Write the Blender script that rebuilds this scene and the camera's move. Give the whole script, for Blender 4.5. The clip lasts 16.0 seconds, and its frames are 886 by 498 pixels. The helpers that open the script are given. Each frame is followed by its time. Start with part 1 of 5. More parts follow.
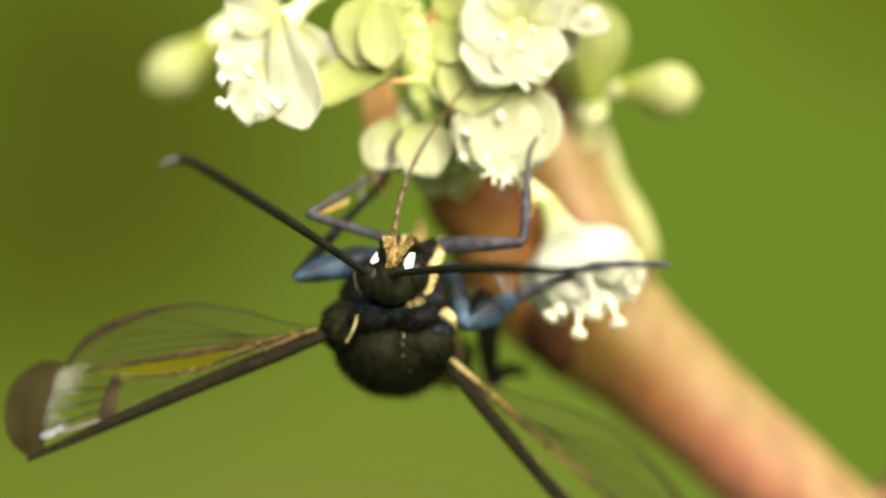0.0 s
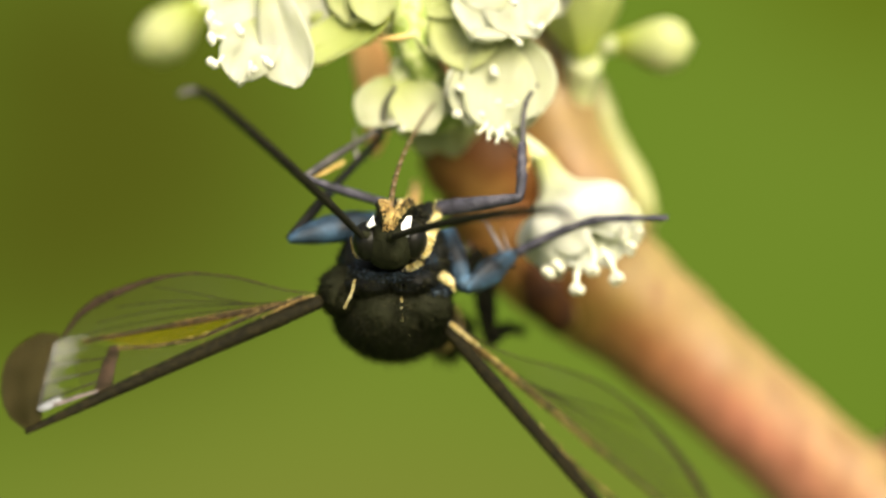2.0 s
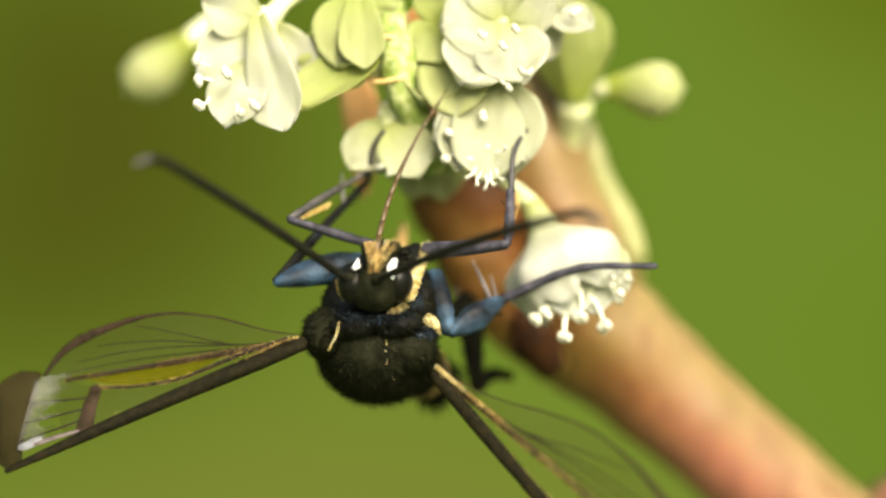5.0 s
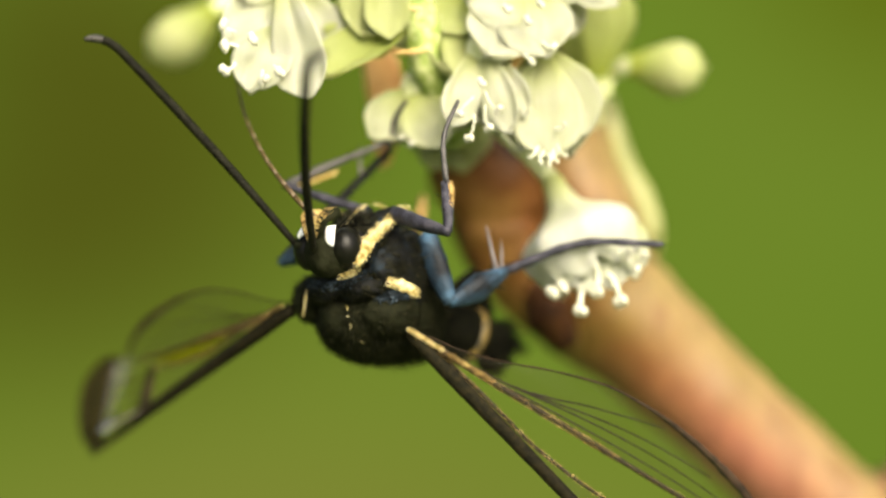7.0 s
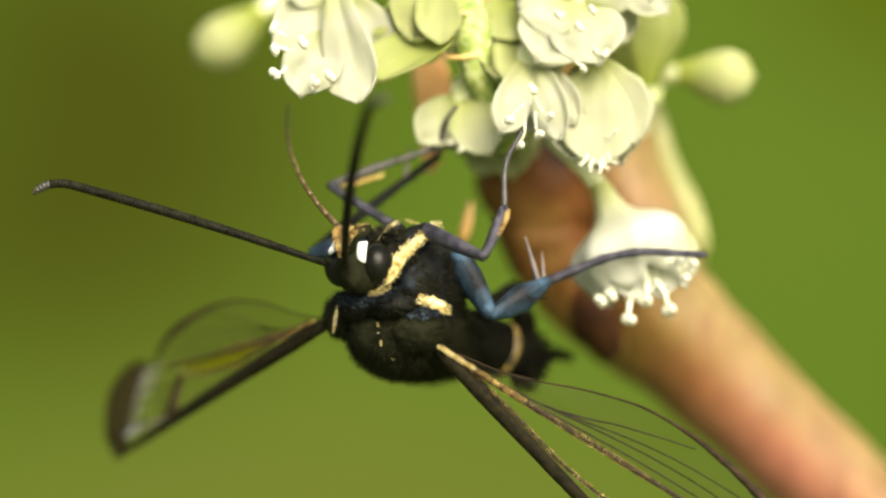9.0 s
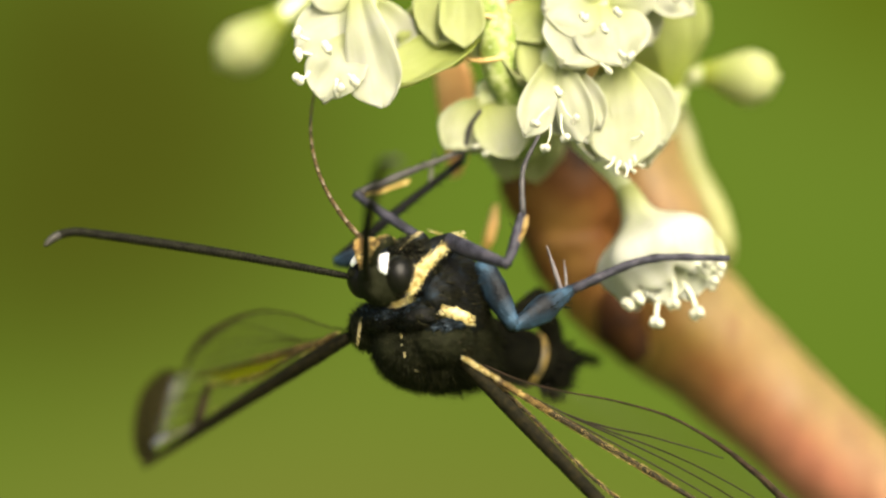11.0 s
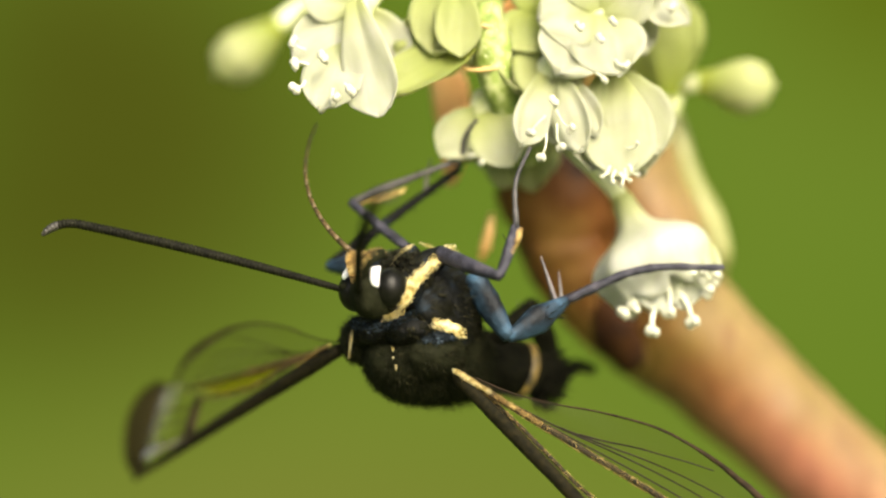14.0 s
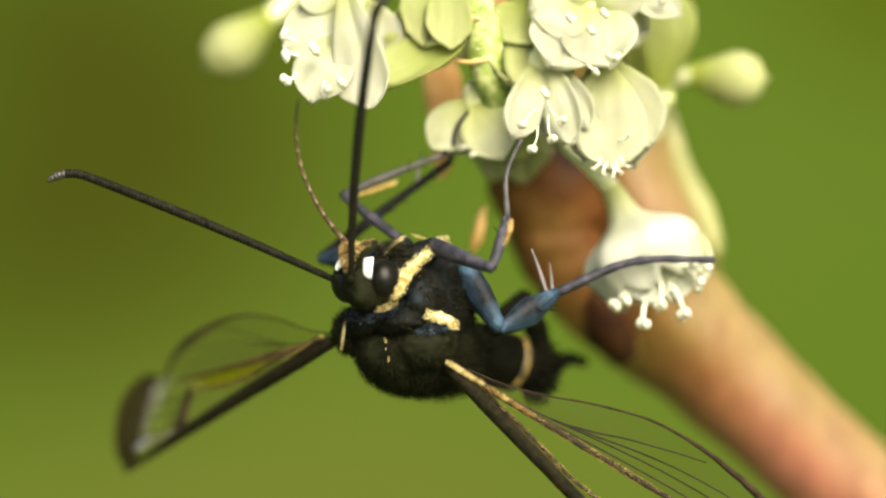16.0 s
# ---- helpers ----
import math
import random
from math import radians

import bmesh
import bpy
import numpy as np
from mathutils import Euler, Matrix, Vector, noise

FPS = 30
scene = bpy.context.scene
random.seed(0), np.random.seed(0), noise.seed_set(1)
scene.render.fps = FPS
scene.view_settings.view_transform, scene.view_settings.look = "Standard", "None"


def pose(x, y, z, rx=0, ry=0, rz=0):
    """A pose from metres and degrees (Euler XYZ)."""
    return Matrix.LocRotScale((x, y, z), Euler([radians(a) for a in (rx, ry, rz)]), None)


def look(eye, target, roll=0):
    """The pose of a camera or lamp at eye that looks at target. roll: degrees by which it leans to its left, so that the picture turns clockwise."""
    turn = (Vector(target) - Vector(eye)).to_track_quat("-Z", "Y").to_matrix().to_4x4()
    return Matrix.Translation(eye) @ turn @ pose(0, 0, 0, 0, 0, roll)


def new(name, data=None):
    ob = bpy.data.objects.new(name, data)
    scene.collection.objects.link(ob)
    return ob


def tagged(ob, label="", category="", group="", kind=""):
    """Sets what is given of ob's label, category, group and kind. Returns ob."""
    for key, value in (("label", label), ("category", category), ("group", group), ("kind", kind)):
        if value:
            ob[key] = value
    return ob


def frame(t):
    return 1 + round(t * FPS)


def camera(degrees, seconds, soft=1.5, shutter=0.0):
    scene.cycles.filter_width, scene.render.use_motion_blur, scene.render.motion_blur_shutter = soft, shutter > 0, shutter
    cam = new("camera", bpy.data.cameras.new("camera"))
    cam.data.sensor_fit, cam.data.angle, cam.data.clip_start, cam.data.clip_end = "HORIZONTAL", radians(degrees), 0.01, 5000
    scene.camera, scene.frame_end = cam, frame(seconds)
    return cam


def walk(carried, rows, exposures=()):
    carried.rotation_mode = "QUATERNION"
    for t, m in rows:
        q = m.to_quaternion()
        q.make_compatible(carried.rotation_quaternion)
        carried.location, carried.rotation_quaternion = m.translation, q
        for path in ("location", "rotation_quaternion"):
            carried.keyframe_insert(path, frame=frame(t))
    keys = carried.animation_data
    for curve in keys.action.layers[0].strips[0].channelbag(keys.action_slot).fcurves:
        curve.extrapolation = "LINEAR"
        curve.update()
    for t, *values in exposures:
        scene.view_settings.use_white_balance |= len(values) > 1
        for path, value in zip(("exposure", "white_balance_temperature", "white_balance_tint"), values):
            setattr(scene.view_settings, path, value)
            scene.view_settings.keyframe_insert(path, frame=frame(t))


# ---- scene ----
MM = 0.001          # everything on the plant is given in millimetres
HEIGHT = 1.0        # the blossom hangs a metre above the ground


def at(p):
    """A place near the blossom, from millimetres to metres."""
    return Vector((p[0] * MM, p[1] * MM, HEIGHT + p[2] * MM))


# ---- camera: a hand-held macro lens that drifts a little ----
cam = camera(14, 16.0, soft=2.3)
cam.data.dof.use_dof = True
cam.data.dof.focus_distance = 0.0988
cam.data.dof.aperture_fstop = 25.0

# seconds, place across and up in mm, roll in degrees, distance in mm
CAMERA_ROWS = [
    (0, 2.201, 0.816, -1.35, 100.55),
    (0.5, 2.161, 0.775, -1.56, 100.26),
    (1, 2.155, 0.600, -1.88, 99.95),
    (1.5, 2.201, 0.190, -2.29, 99.97),
    (2, 2.270, -0.390, -2.40, 99.73),
    (2.5, 2.395, -0.273, -2.42, 99.50),
    (3, 2.500, 0.226, -2.52, 99.46),
    (3.5, 2.571, 0.695, -2.51, 99.09),
    (3.7, 2.595, 0.880, -2.51, 99.09),
    (5.8, 2.687, 0.868, -1.38, 98.66),
    (6, 2.604, 0.653, -1.38, 98.66),
    (6.5, 2.431, 0.214, -0.37, 99.03),
    (7, 2.133, 0.063, -0.19, 99.59),
    (7.5, 1.765, -0.106, -0.23, 99.50),
    (8, 1.410, -0.145, 0.16, 99.24),
    (8.5, 1.070, -0.057, 0.49, 99.03),
    (9, 0.773, 0.242, 0.43, 99.08),
    (9.2, 0.656, 0.431, 0.43, 98.72),
    (11.3, 0.036, 0.338, -0.13, 98.43),
    (11.5, 0.036, 0.139, -0.13, 98.43),
    (12, 0.019, -0.083, 0.10, 98.57),
    (12.5, 0.000, 0.000, 0.00, 98.97),
    (13, 0.048, 0.243, -0.17, 98.71),
    (13.5, 0.114, 0.482, -0.11, 98.65),
    (14, 0.160, 0.622, -0.11, 98.64),
    (14.5, 0.217, 0.620, 0.05, 98.61),
    (15, 0.280, 0.595, 0.10, 98.56),
    (15.5, 0.346, 0.517, 0.03, 98.75),
    (16, 0.408, 0.397, -0.05, 98.59),
]
walk(cam, [(t, pose(x * MM, -d * MM, HEIGHT + z * MM, 90) @ pose(0, 0, 0, 0, 0, roll)) for t, x, z, roll, d in CAMERA_ROWS],
     exposures=[(0, 0.94, 6700, 8), (3.7, 0.94, 6700, 8), (6.0, 0.88, 6700, 8), (7.5, 0.86, 6700, 8), (16, 0.86, 6700, 8)])

# ---- light ----
SUN_ELEVATION, SUN_AZIMUTH = 36.0, 20.0
world = bpy.data.worlds.new("sky")
scene.world = world
world.use_nodes = True
wn = world.node_tree.nodes
sky = wn.new("ShaderNodeTexSky")
sky.sky_type, sky.sun_disc = "NISHITA", False
sky.air_density, sky.dust_density, sky.ozone_density = 0.6, 5.0, 0.3     # a hazy, whitish sky
sky.sun_elevation, sky.sun_rotation = radians(SUN_ELEVATION), radians(180 - SUN_AZIMUTH)
world.node_tree.links.new(sky.outputs[0], wn["Background"].inputs[0])
wn["Background"].inputs[1].default_value = 0.15
sun = new("sun", bpy.data.lights.new("sun", "SUN"))
sun.data.energy, sun.data.angle, sun.data.color = 3.95, radians(46), (1.0, 0.92, 0.74)
_e, _a = radians(SUN_ELEVATION), radians(SUN_AZIMUTH)
sun.matrix_world = look((math.sin(_a) * math.cos(_e) * 5, -math.cos(_a) * math.cos(_e) * 5, HEIGHT + math.sin(_e) * 5), (0, 0, HEIGHT))


# ---- materials ----
def shader(name, rough=0.5, metal=0.0, spec=0.5):
    m = bpy.data.materials.new(name)
    m.use_nodes = True
    b = m.node_tree.nodes["Principled BSDF"]
    b.inputs["Roughness"].default_value = rough
    b.inputs["Metallic"].default_value = metal
    b.inputs["Specular IOR Level"].default_value = spec
    return m, m.node_tree, b


def noise_mix(nt, scale, colours, stops=(0.35, 0.65), detail=4.0, coords="Object", stretch=(1, 1, 1)):
    """Colours spread by noise; scale in cells per metre."""
    tc, mp = nt.nodes.new("ShaderNodeTexCoord"), nt.nodes.new("ShaderNodeMapping")
    mp.inputs["Scale"].default_value = stretch
    nz, rp = nt.nodes.new("ShaderNodeTexNoise"), nt.nodes.new("ShaderNodeValToRGB")
    nz.inputs["Scale"].default_value, nz.inputs["Detail"].default_value = scale, detail
    nt.links.new(tc.outputs[coords], mp.inputs[0])
    nt.links.new(mp.outputs[0], nz.inputs["Vector"])
    nt.links.new(nz.outputs["Fac"], rp.inputs[0])
    els = rp.color_ramp.elements
    while len(els) < len(colours):
        els.new(0.5)
    for i, c in enumerate(colours):
        els[i].position = stops[0] + (stops[1] - stops[0]) * i / max(1, len(colours) - 1)
        els[i].color = (*c, 1)
    return rp.outputs[0], nz.outputs["Fac"]


def blend(nt, fac, a, b, how="MIX"):
    mx = nt.nodes.new("ShaderNodeMix")
    mx.data_type, mx.blend_type = "RGBA", how
    for sock, v in ((mx.inputs[0], fac), (mx.inputs[6], a), (mx.inputs[7], b)):
        if isinstance(v, (int, float)):
            sock.default_value = v
        elif isinstance(v, tuple):
            sock.default_value = (*v, 1)
        else:
            nt.links.new(v, sock)
    return mx.outputs[2]


def bump(nt, b, height, strength=0.3, distance=0.00005):
    bp = nt.nodes.new("ShaderNodeBump")
    bp.inputs["Strength"].default_value, bp.inputs["Distance"].default_value = strength, distance
    nt.links.new(height, bp.inputs["Height"])
    nt.links.new(bp.outputs[0], b.inputs["Normal"])


def plain(name, colours, scale, rough=0.5, metal=0.0, spec=0.5, bumps=0.3, stretch=(1, 1, 1), stops=(0.35, 0.65), bump_scale=None):
    m, nt, b = shader(name, rough, metal, spec)
    col, fac = noise_mix(nt, scale, colours, stops, stretch=stretch)
    nt.links.new(col, b.inputs["Base Color"])
    if bump_scale:
        _, fac = noise_mix(nt, bump_scale, [(0, 0, 0), (1, 1, 1)], stretch=stretch)
    if bumps:
        bump(nt, b, fac, bumps)
    return m


def petal_material(name, tip, base, length, glow=0.45):
    """A thin petal: light passes through it; the base is greener than the tip; fine veins run along it."""
    m, nt, b = shader(name, 0.6, 0, 0.2)
    b.inputs["Subsurface Weight"].default_value, b.inputs["Subsurface Scale"].default_value = 0.25, 0.0005
    b.inputs["Subsurface Radius"].default_value = (1.0, 1.0, 0.6)
    tc, sep, mr = nt.nodes.new("ShaderNodeTexCoord"), nt.nodes.new("ShaderNodeSeparateXYZ"), nt.nodes.new("ShaderNodeMapRange")
    nt.links.new(tc.outputs["Object"], sep.inputs[0])
    nt.links.new(sep.outputs["Z"], mr.inputs[0])
    mr.inputs[1].default_value, mr.inputs[2].default_value = 0.05 * length * MM, 0.75 * length * MM
    along = blend(nt, mr.outputs[0], base, tip)
    vein, fac = noise_mix(nt, 5000, [(0.93, 0.94, 0.88), (1, 1, 1)], (0.35, 0.6), stretch=(1, 1, 0.12))
    cloud, _ = noise_mix(nt, 900, [(0.90, 0.92, 0.80), (1, 1, 1)])
    col = blend(nt, 1.0, blend(nt, 0.7, along, vein, "MULTIPLY"), cloud, "MULTIPLY")
    nt.links.new(col, b.inputs["Base Color"])
    bump(nt, b, fac, 0.15, 0.00003)
    tr, mx = nt.nodes.new("ShaderNodeBsdfTranslucent"), nt.nodes.new("ShaderNodeMixShader")
    nt.links.new(col, tr.inputs[0])
    mx.inputs[0].default_value = glow
    nt.links.new(b.outputs[0], mx.inputs[1])
    nt.links.new(tr.outputs[0], mx.inputs[2])
    nt.links.new(mx.outputs[0], nt.nodes["Material Output"].inputs[0])
    return m


PETAL = petal_material("white petal", (0.414, 0.426, 0.309), (0.347, 0.387, 0.131), 1.8, 0.3)
PETAL_PURE = petal_material("pure white petal", (0.454, 0.461, 0.373), (0.387, 0.418, 0.185), 1.5, 0.3)
PETAL_BELL = petal_material("trumpet petal", (0.523, 0.533, 0.466), (0.407, 0.444, 0.180), 2.4, 0.28)
PETAL_LIME = petal_material("lime petal", (0.383, 0.411, 0.192), (0.308, 0.363, 0.089), 2.0, 0.36)
PETAL_GREEN = petal_material("green petal", (0.378, 0.420, 0.159), (0.277, 0.336, 0.051), 2.4, 0.42)
BUD = petal_material("bud", (0.50, 0.53, 0.26), (0.30, 0.36, 0.05), 2.0, 0.4)
ANTHER = plain("anther", [(0.44, 0.44, 0.34), (0.54, 0.54, 0.42)], 9000, 0.7, bumps=0.5)
FILAMENT = plain("filament", [(0.56, 0.58, 0.42), (0.62, 0.63, 0.50)], 3000, 0.5, bumps=0)
PEDICEL = plain("pedicel", [(0.52, 0.57, 0.26), (0.64, 0.67, 0.42)], 1400, 0.45, bumps=0.2)
BRANCH = plain("pale branch", [(0.19, 0.20, 0.06), (0.28, 0.285, 0.12)], 700, 0.5, bumps=0.2)
RACHIS = plain("rachis", [(0.11, 0.17, 0.025), (0.22, 0.29, 0.06), (0.42, 0.46, 0.20)], 2500, 0.5, bumps=0.8)
SHEATH = plain("sheath", [(0.55, 0.22, 0.06), (0.66, 0.36, 0.12), (0.62, 0.44, 0.18)], 600, 0.5, stretch=(1, 1, 0.3))


BARK = plain("brown shoot", [(0.022, 0.007, 0.002), (0.12, 0.045, 0.008), (0.23, 0.12, 0.028)], 330, 0.6, spec=0.25, bumps=0.4, stops=(0.34, 0.66))


def stem_material():
    m, nt, b = shader("stem skin", 0.42, 0, 0.4)
    at_node = nt.nodes.new("ShaderNodeAttribute")
    at_node.attribute_name = "along"
    rp = nt.nodes.new("ShaderNodeValToRGB")
    nt.links.new(at_node.outputs["Fac"], rp.inputs[0])
    # dark red low stops: blush, with the shaded side's falloff painted in
    stops = ((0.0, (0.29, 0.135, 0.098)), (0.22, (0.26, 0.108, 0.068)), (0.33, (0.18, 0.082, 0.031)), (0.42, (0.135, 0.078, 0.017)),
             (0.48, (0.16, 0.08, 0.02)), (0.60, (0.16, 0.07, 0.02)), (0.72, (0.22, 0.14, 0.04)), (1.0, (0.36, 0.36, 0.10)))
    els = rp.color_ramp.elements
    while len(els) < len(stops):
        els.new(0.5)
    for e, (p, c) in zip(els, stops):
        e.position, e.color = p, (*c, 1)
    blotch, _ = noise_mix(nt, 330, [(0.80, 0.80, 0.62), (0.96, 0.90, 0.86), (0.92, 0.94, 0.76)], (0.3, 0.7))
    fine, fac = noise_mix(nt, 3500, [(0.8, 0.8, 0.8), (1, 1, 1)], stretch=(1, 1, 0.25))
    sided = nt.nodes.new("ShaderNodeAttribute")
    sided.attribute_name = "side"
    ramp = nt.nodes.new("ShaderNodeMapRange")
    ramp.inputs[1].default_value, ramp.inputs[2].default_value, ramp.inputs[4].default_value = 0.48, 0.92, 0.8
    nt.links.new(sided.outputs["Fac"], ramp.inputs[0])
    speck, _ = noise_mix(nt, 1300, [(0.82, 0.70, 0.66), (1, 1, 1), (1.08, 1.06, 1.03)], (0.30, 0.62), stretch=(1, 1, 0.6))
    skin = blend(nt, ramp.outputs[0], rp.outputs[0], (0.25, 0.195, 0.085))       # upper right painted paler: unblushed yellow-green skin plus the stem's highlight
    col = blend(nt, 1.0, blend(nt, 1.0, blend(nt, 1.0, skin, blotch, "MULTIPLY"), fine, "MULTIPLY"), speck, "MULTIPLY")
    nt.links.new(col, b.inputs["Base Color"])
    bump(nt, b, fac, 0.3)
    return m


STEM = stem_material()
BLACK = plain("black scales", [(0.007, 0.0076, 0.0032), (0.012, 0.013, 0.0056), (0.022, 0.023, 0.012)], 2600, 0.75, spec=0.06, bumps=0.8, bump_scale=9000, stops=(0.35, 0.75))


def fur_material(name, colours):
    """Hair whose tone changes from hair to hair."""
    m, nt, b = shader(name, 0.7, 0, 0.08)
    geo, rp = nt.nodes.new("ShaderNodeNewGeometry"), nt.nodes.new("ShaderNodeValToRGB")
    nt.links.new(geo.outputs["Random Per Island"], rp.inputs[0])
    els = rp.color_ramp.elements
    while len(els) < len(colours):
        els.new(0.5)
    for e, (p, c) in zip(els, colours):
        e.position, e.color = p, (*c, 1)
    nt.links.new(rp.outputs[0], b.inputs["Base Color"])
    return m


JET = plain("jet black scales", [(0.002, 0.002, 0.001), (0.005, 0.005, 0.0022)], 2600, 0.75, spec=0.05, bumps=0.6)
FUR = fur_material("dark fur", [(0.0, (0.006, 0.006, 0.0028)), (0.6, (0.012, 0.013, 0.0056)), (0.92, (0.022, 0.022, 0.010)), (1.0, (0.045, 0.04, 0.018))])
PLEURA_FUR = fur_material("olive-grey fur", [(0.0, (0.004, 0.004, 0.002)), (0.55, (0.012, 0.012, 0.006)), (0.85, (0.022, 0.021, 0.011)), (1.0, (0.05, 0.045, 0.022))])
BLUE_FUR = fur_material("blue-grey scales", [(0.0, (0.003, 0.004, 0.005)), (0.5, (0.009, 0.013, 0.016)), (0.85, (0.024, 0.038, 0.052)), (1.0, (0.075, 0.10, 0.125))])
BLUE_BLACK = plain("blue-black scales", [(0.003, 0.003, 0.0022), (0.006, 0.007, 0.007), (0.014, 0.026, 0.040)], 1700, 0.6, 0.1, spec=0.1, stops=(0.38, 0.78), bumps=0.8, bump_scale=9000)
BLUE = plain("steel-blue scales", [(0.004, 0.006, 0.009), (0.018, 0.038, 0.062), (0.062, 0.13, 0.21)], 1300, 0.55, 0.3, spec=0.3, stops=(0.36, 0.70), bumps=0.8, bump_scale=9000)
LEG = plain("grey-violet scales", [(0.012, 0.012, 0.016), (0.030, 0.030, 0.042), (0.065, 0.060, 0.074)], 3000, 0.6, 0.1, spec=0.25, bumps=0.8, bump_scale=9000)
RING = plain("dull yellow scales", [(0.012, 0.009, 0.002), (0.15, 0.10, 0.018)], 2600, 0.6, bumps=0.5)
SPUR = plain("pale spur", [(0.06, 0.055, 0.06), (0.15, 0.13, 0.13)], 3000, 0.5, bumps=0.4)
TARSUS = plain("grey-brown scales", [(0.018, 0.017, 0.017), (0.055, 0.05, 0.047)], 3000, 0.5, bumps=0.6, bump_scale=9000)
EYE = plain("compound eye", [(0.003, 0.003, 0.002), (0.006, 0.006, 0.004)], 8000, 0.3, spec=0.15, bumps=0.15, bump_scale=14000)
WHITE_SCALE = plain("white scales", [(0.82, 0.84, 0.86), (0.95, 0.95, 0.95)], 7000, 0.4, bumps=0.4)
YELLOW = plain("pale yellow scales", [(0.34, 0.25, 0.05), (0.66, 0.54, 0.22), (0.78, 0.69, 0.38)], 4800, 0.65, bumps=0.9, stops=(0.37, 0.58))
ORANGE = plain("orange-yellow scales", [(0.16, 0.09, 0.03), (0.66, 0.42, 0.12), (0.80, 0.60, 0.24)], 4200, 0.65, bumps=0.9, stops=(0.36, 0.60))
GOLD_VEIN = plain("golden scales", [(0.06, 0.035, 0.010), (0.32, 0.20, 0.05), (0.70, 0.52, 0.19)], 3100, 0.5, bumps=0.6, stops=(0.36, 0.66))
COSTA = plain("dark wing edge", [(0.006, 0.0055, 0.0028), (0.010, 0.009, 0.0042), (0.016, 0.013, 0.0055)], 5000, 0.7, spec=0.05, bumps=0.6)
MARGIN = plain("brown margin", [(0.012, 0.008, 0.004), (0.034, 0.021, 0.012)], 3000, 0.7, spec=0.1, bumps=0.4)
DARK_VEIN = plain("dark vein", [(0.008, 0.006, 0.003), (0.016, 0.012, 0.006), (0.03, 0.022, 0.009)], 8000, 0.6, spec=0.15, bumps=0.6, stops=(0.3, 0.75))
BROWN = plain("brown tongue", [(0.045, 0.03, 0.010), (0.10, 0.062, 0.018)], 3000, 0.4, bumps=0.3)
ANTENNA = plain("antenna", [(0.004, 0.004, 0.0022), (0.011, 0.011, 0.006)], 6000, 0.65, spec=0.08, bumps=0.4)
ANTENNA_TIP = plain("antenna tip", [(0.012, 0.0115, 0.009), (0.04, 0.036, 0.028)], 6000, 0.5, bumps=0.4)


def membrane_material(name, veil, tone=1.0, tint=(0.90, 0.90, 0.84), rough=0.2, spec=0.5, dark=(0.25, 0.22, 0.12), light=(0.42, 0.40, 0.32), patchy=False):
    m, nt, b = shader(name, rough, 0, spec)
    col, fac = noise_mix(nt, 700, [tuple(k * tone for k in dark), tuple(k * tone for k in light)])
    nt.links.new(col, b.inputs["Base Color"])
    bump(nt, b, fac, 0.4, 0.0001)
    tr, mx = nt.nodes.new("ShaderNodeBsdfTransparent"), nt.nodes.new("ShaderNodeMixShader")
    tr.inputs[0].default_value = (*tint, 1)
    if patchy:
        soft = nt.nodes.new("ShaderNodeMapRange")
        soft.inputs[1].default_value, soft.inputs[2].default_value, soft.inputs[4].default_value = 0.35, 0.68, veil
        nt.links.new(fac, soft.inputs[0])
        nt.links.new(soft.outputs[0], mx.inputs[0])
    mx.inputs[0].default_value = veil
    nt.links.new(tr.outputs[0], mx.inputs[1])
    nt.links.new(b.outputs[0], mx.inputs[2])
    nt.links.new(mx.outputs[0], nt.nodes["Material Output"].inputs[0])
    return m


MEMBRANE = membrane_material("clear wing membrane", 0.009)
WINDOW = membrane_material("milky wing window", 0.17, 1.0, rough=0.6, spec=0.2, dark=(0.17, 0.165, 0.14), light=(0.40, 0.41, 0.40), patchy=True)
SMOKY_TIP = membrane_material("smoky wing tip", 0.86, 0.10, rough=0.8, spec=0.05, dark=(0.12, 0.10, 0.025), light=(0.26, 0.21, 0.07))
FOLD = membrane_material("amber wing fold", 0.10, 0.5, (0.90, 0.84, 0.16), dark=(0.30, 0.22, 0.02), light=(0.5, 0.42, 0.05))
AMBER = plain("amber scales", [(0.05, 0.025, 0.006), (0.20, 0.11, 0.025), (0.42, 0.27, 0.08)], 2600, 0.6, bumps=0.6, stops=(0.36, 0.68))
PALE_STREAK = plain("pinkish grey scales", [(0.05, 0.036, 0.03), (0.14, 0.11, 0.105)], 2600, 0.6, bumps=0.4)
DASH = plain("bluish white scales", [(0.07, 0.072, 0.07), (0.20, 0.21, 0.225)], 2600, 0.5, bumps=0.4)


# ---- building helpers ----
def part(name, bm, material, parent=None, label="", base=None, smooth=True):
    """Links a bmesh, given in millimetres, as one mesh object under a thing or a part."""
    me = bpy.data.meshes.new(name)
    bm.normal_update()
    for f in bm.faces:
        f.smooth = smooth
    bm.to_mesh(me)
    bm.free()
    me.transform(Matrix.Diagonal((MM, MM, MM, 1)))
    me.materials.append(material)
    ob = new(name, me)
    ob.parent = parent
    if base is not None:
        ob.matrix_basis = base
    if label:
        ob["label"] = label
    return ob


def local(p, axis=(0, 0, 1), side=(1, 0, 0)):
    """A pose in millimetres whose Z runs along axis and whose X leans to side."""
    z = Vector(axis).normalized()
    x = Vector(side) - z * Vector(side).dot(z)
    if x.length < 1e-6:
        x = z.orthogonal()
    x.normalize()
    y = z.cross(x)
    m = Matrix((x, y, z)).transposed().to_4x4()
    m.translation = Vector(p) * MM
    return m


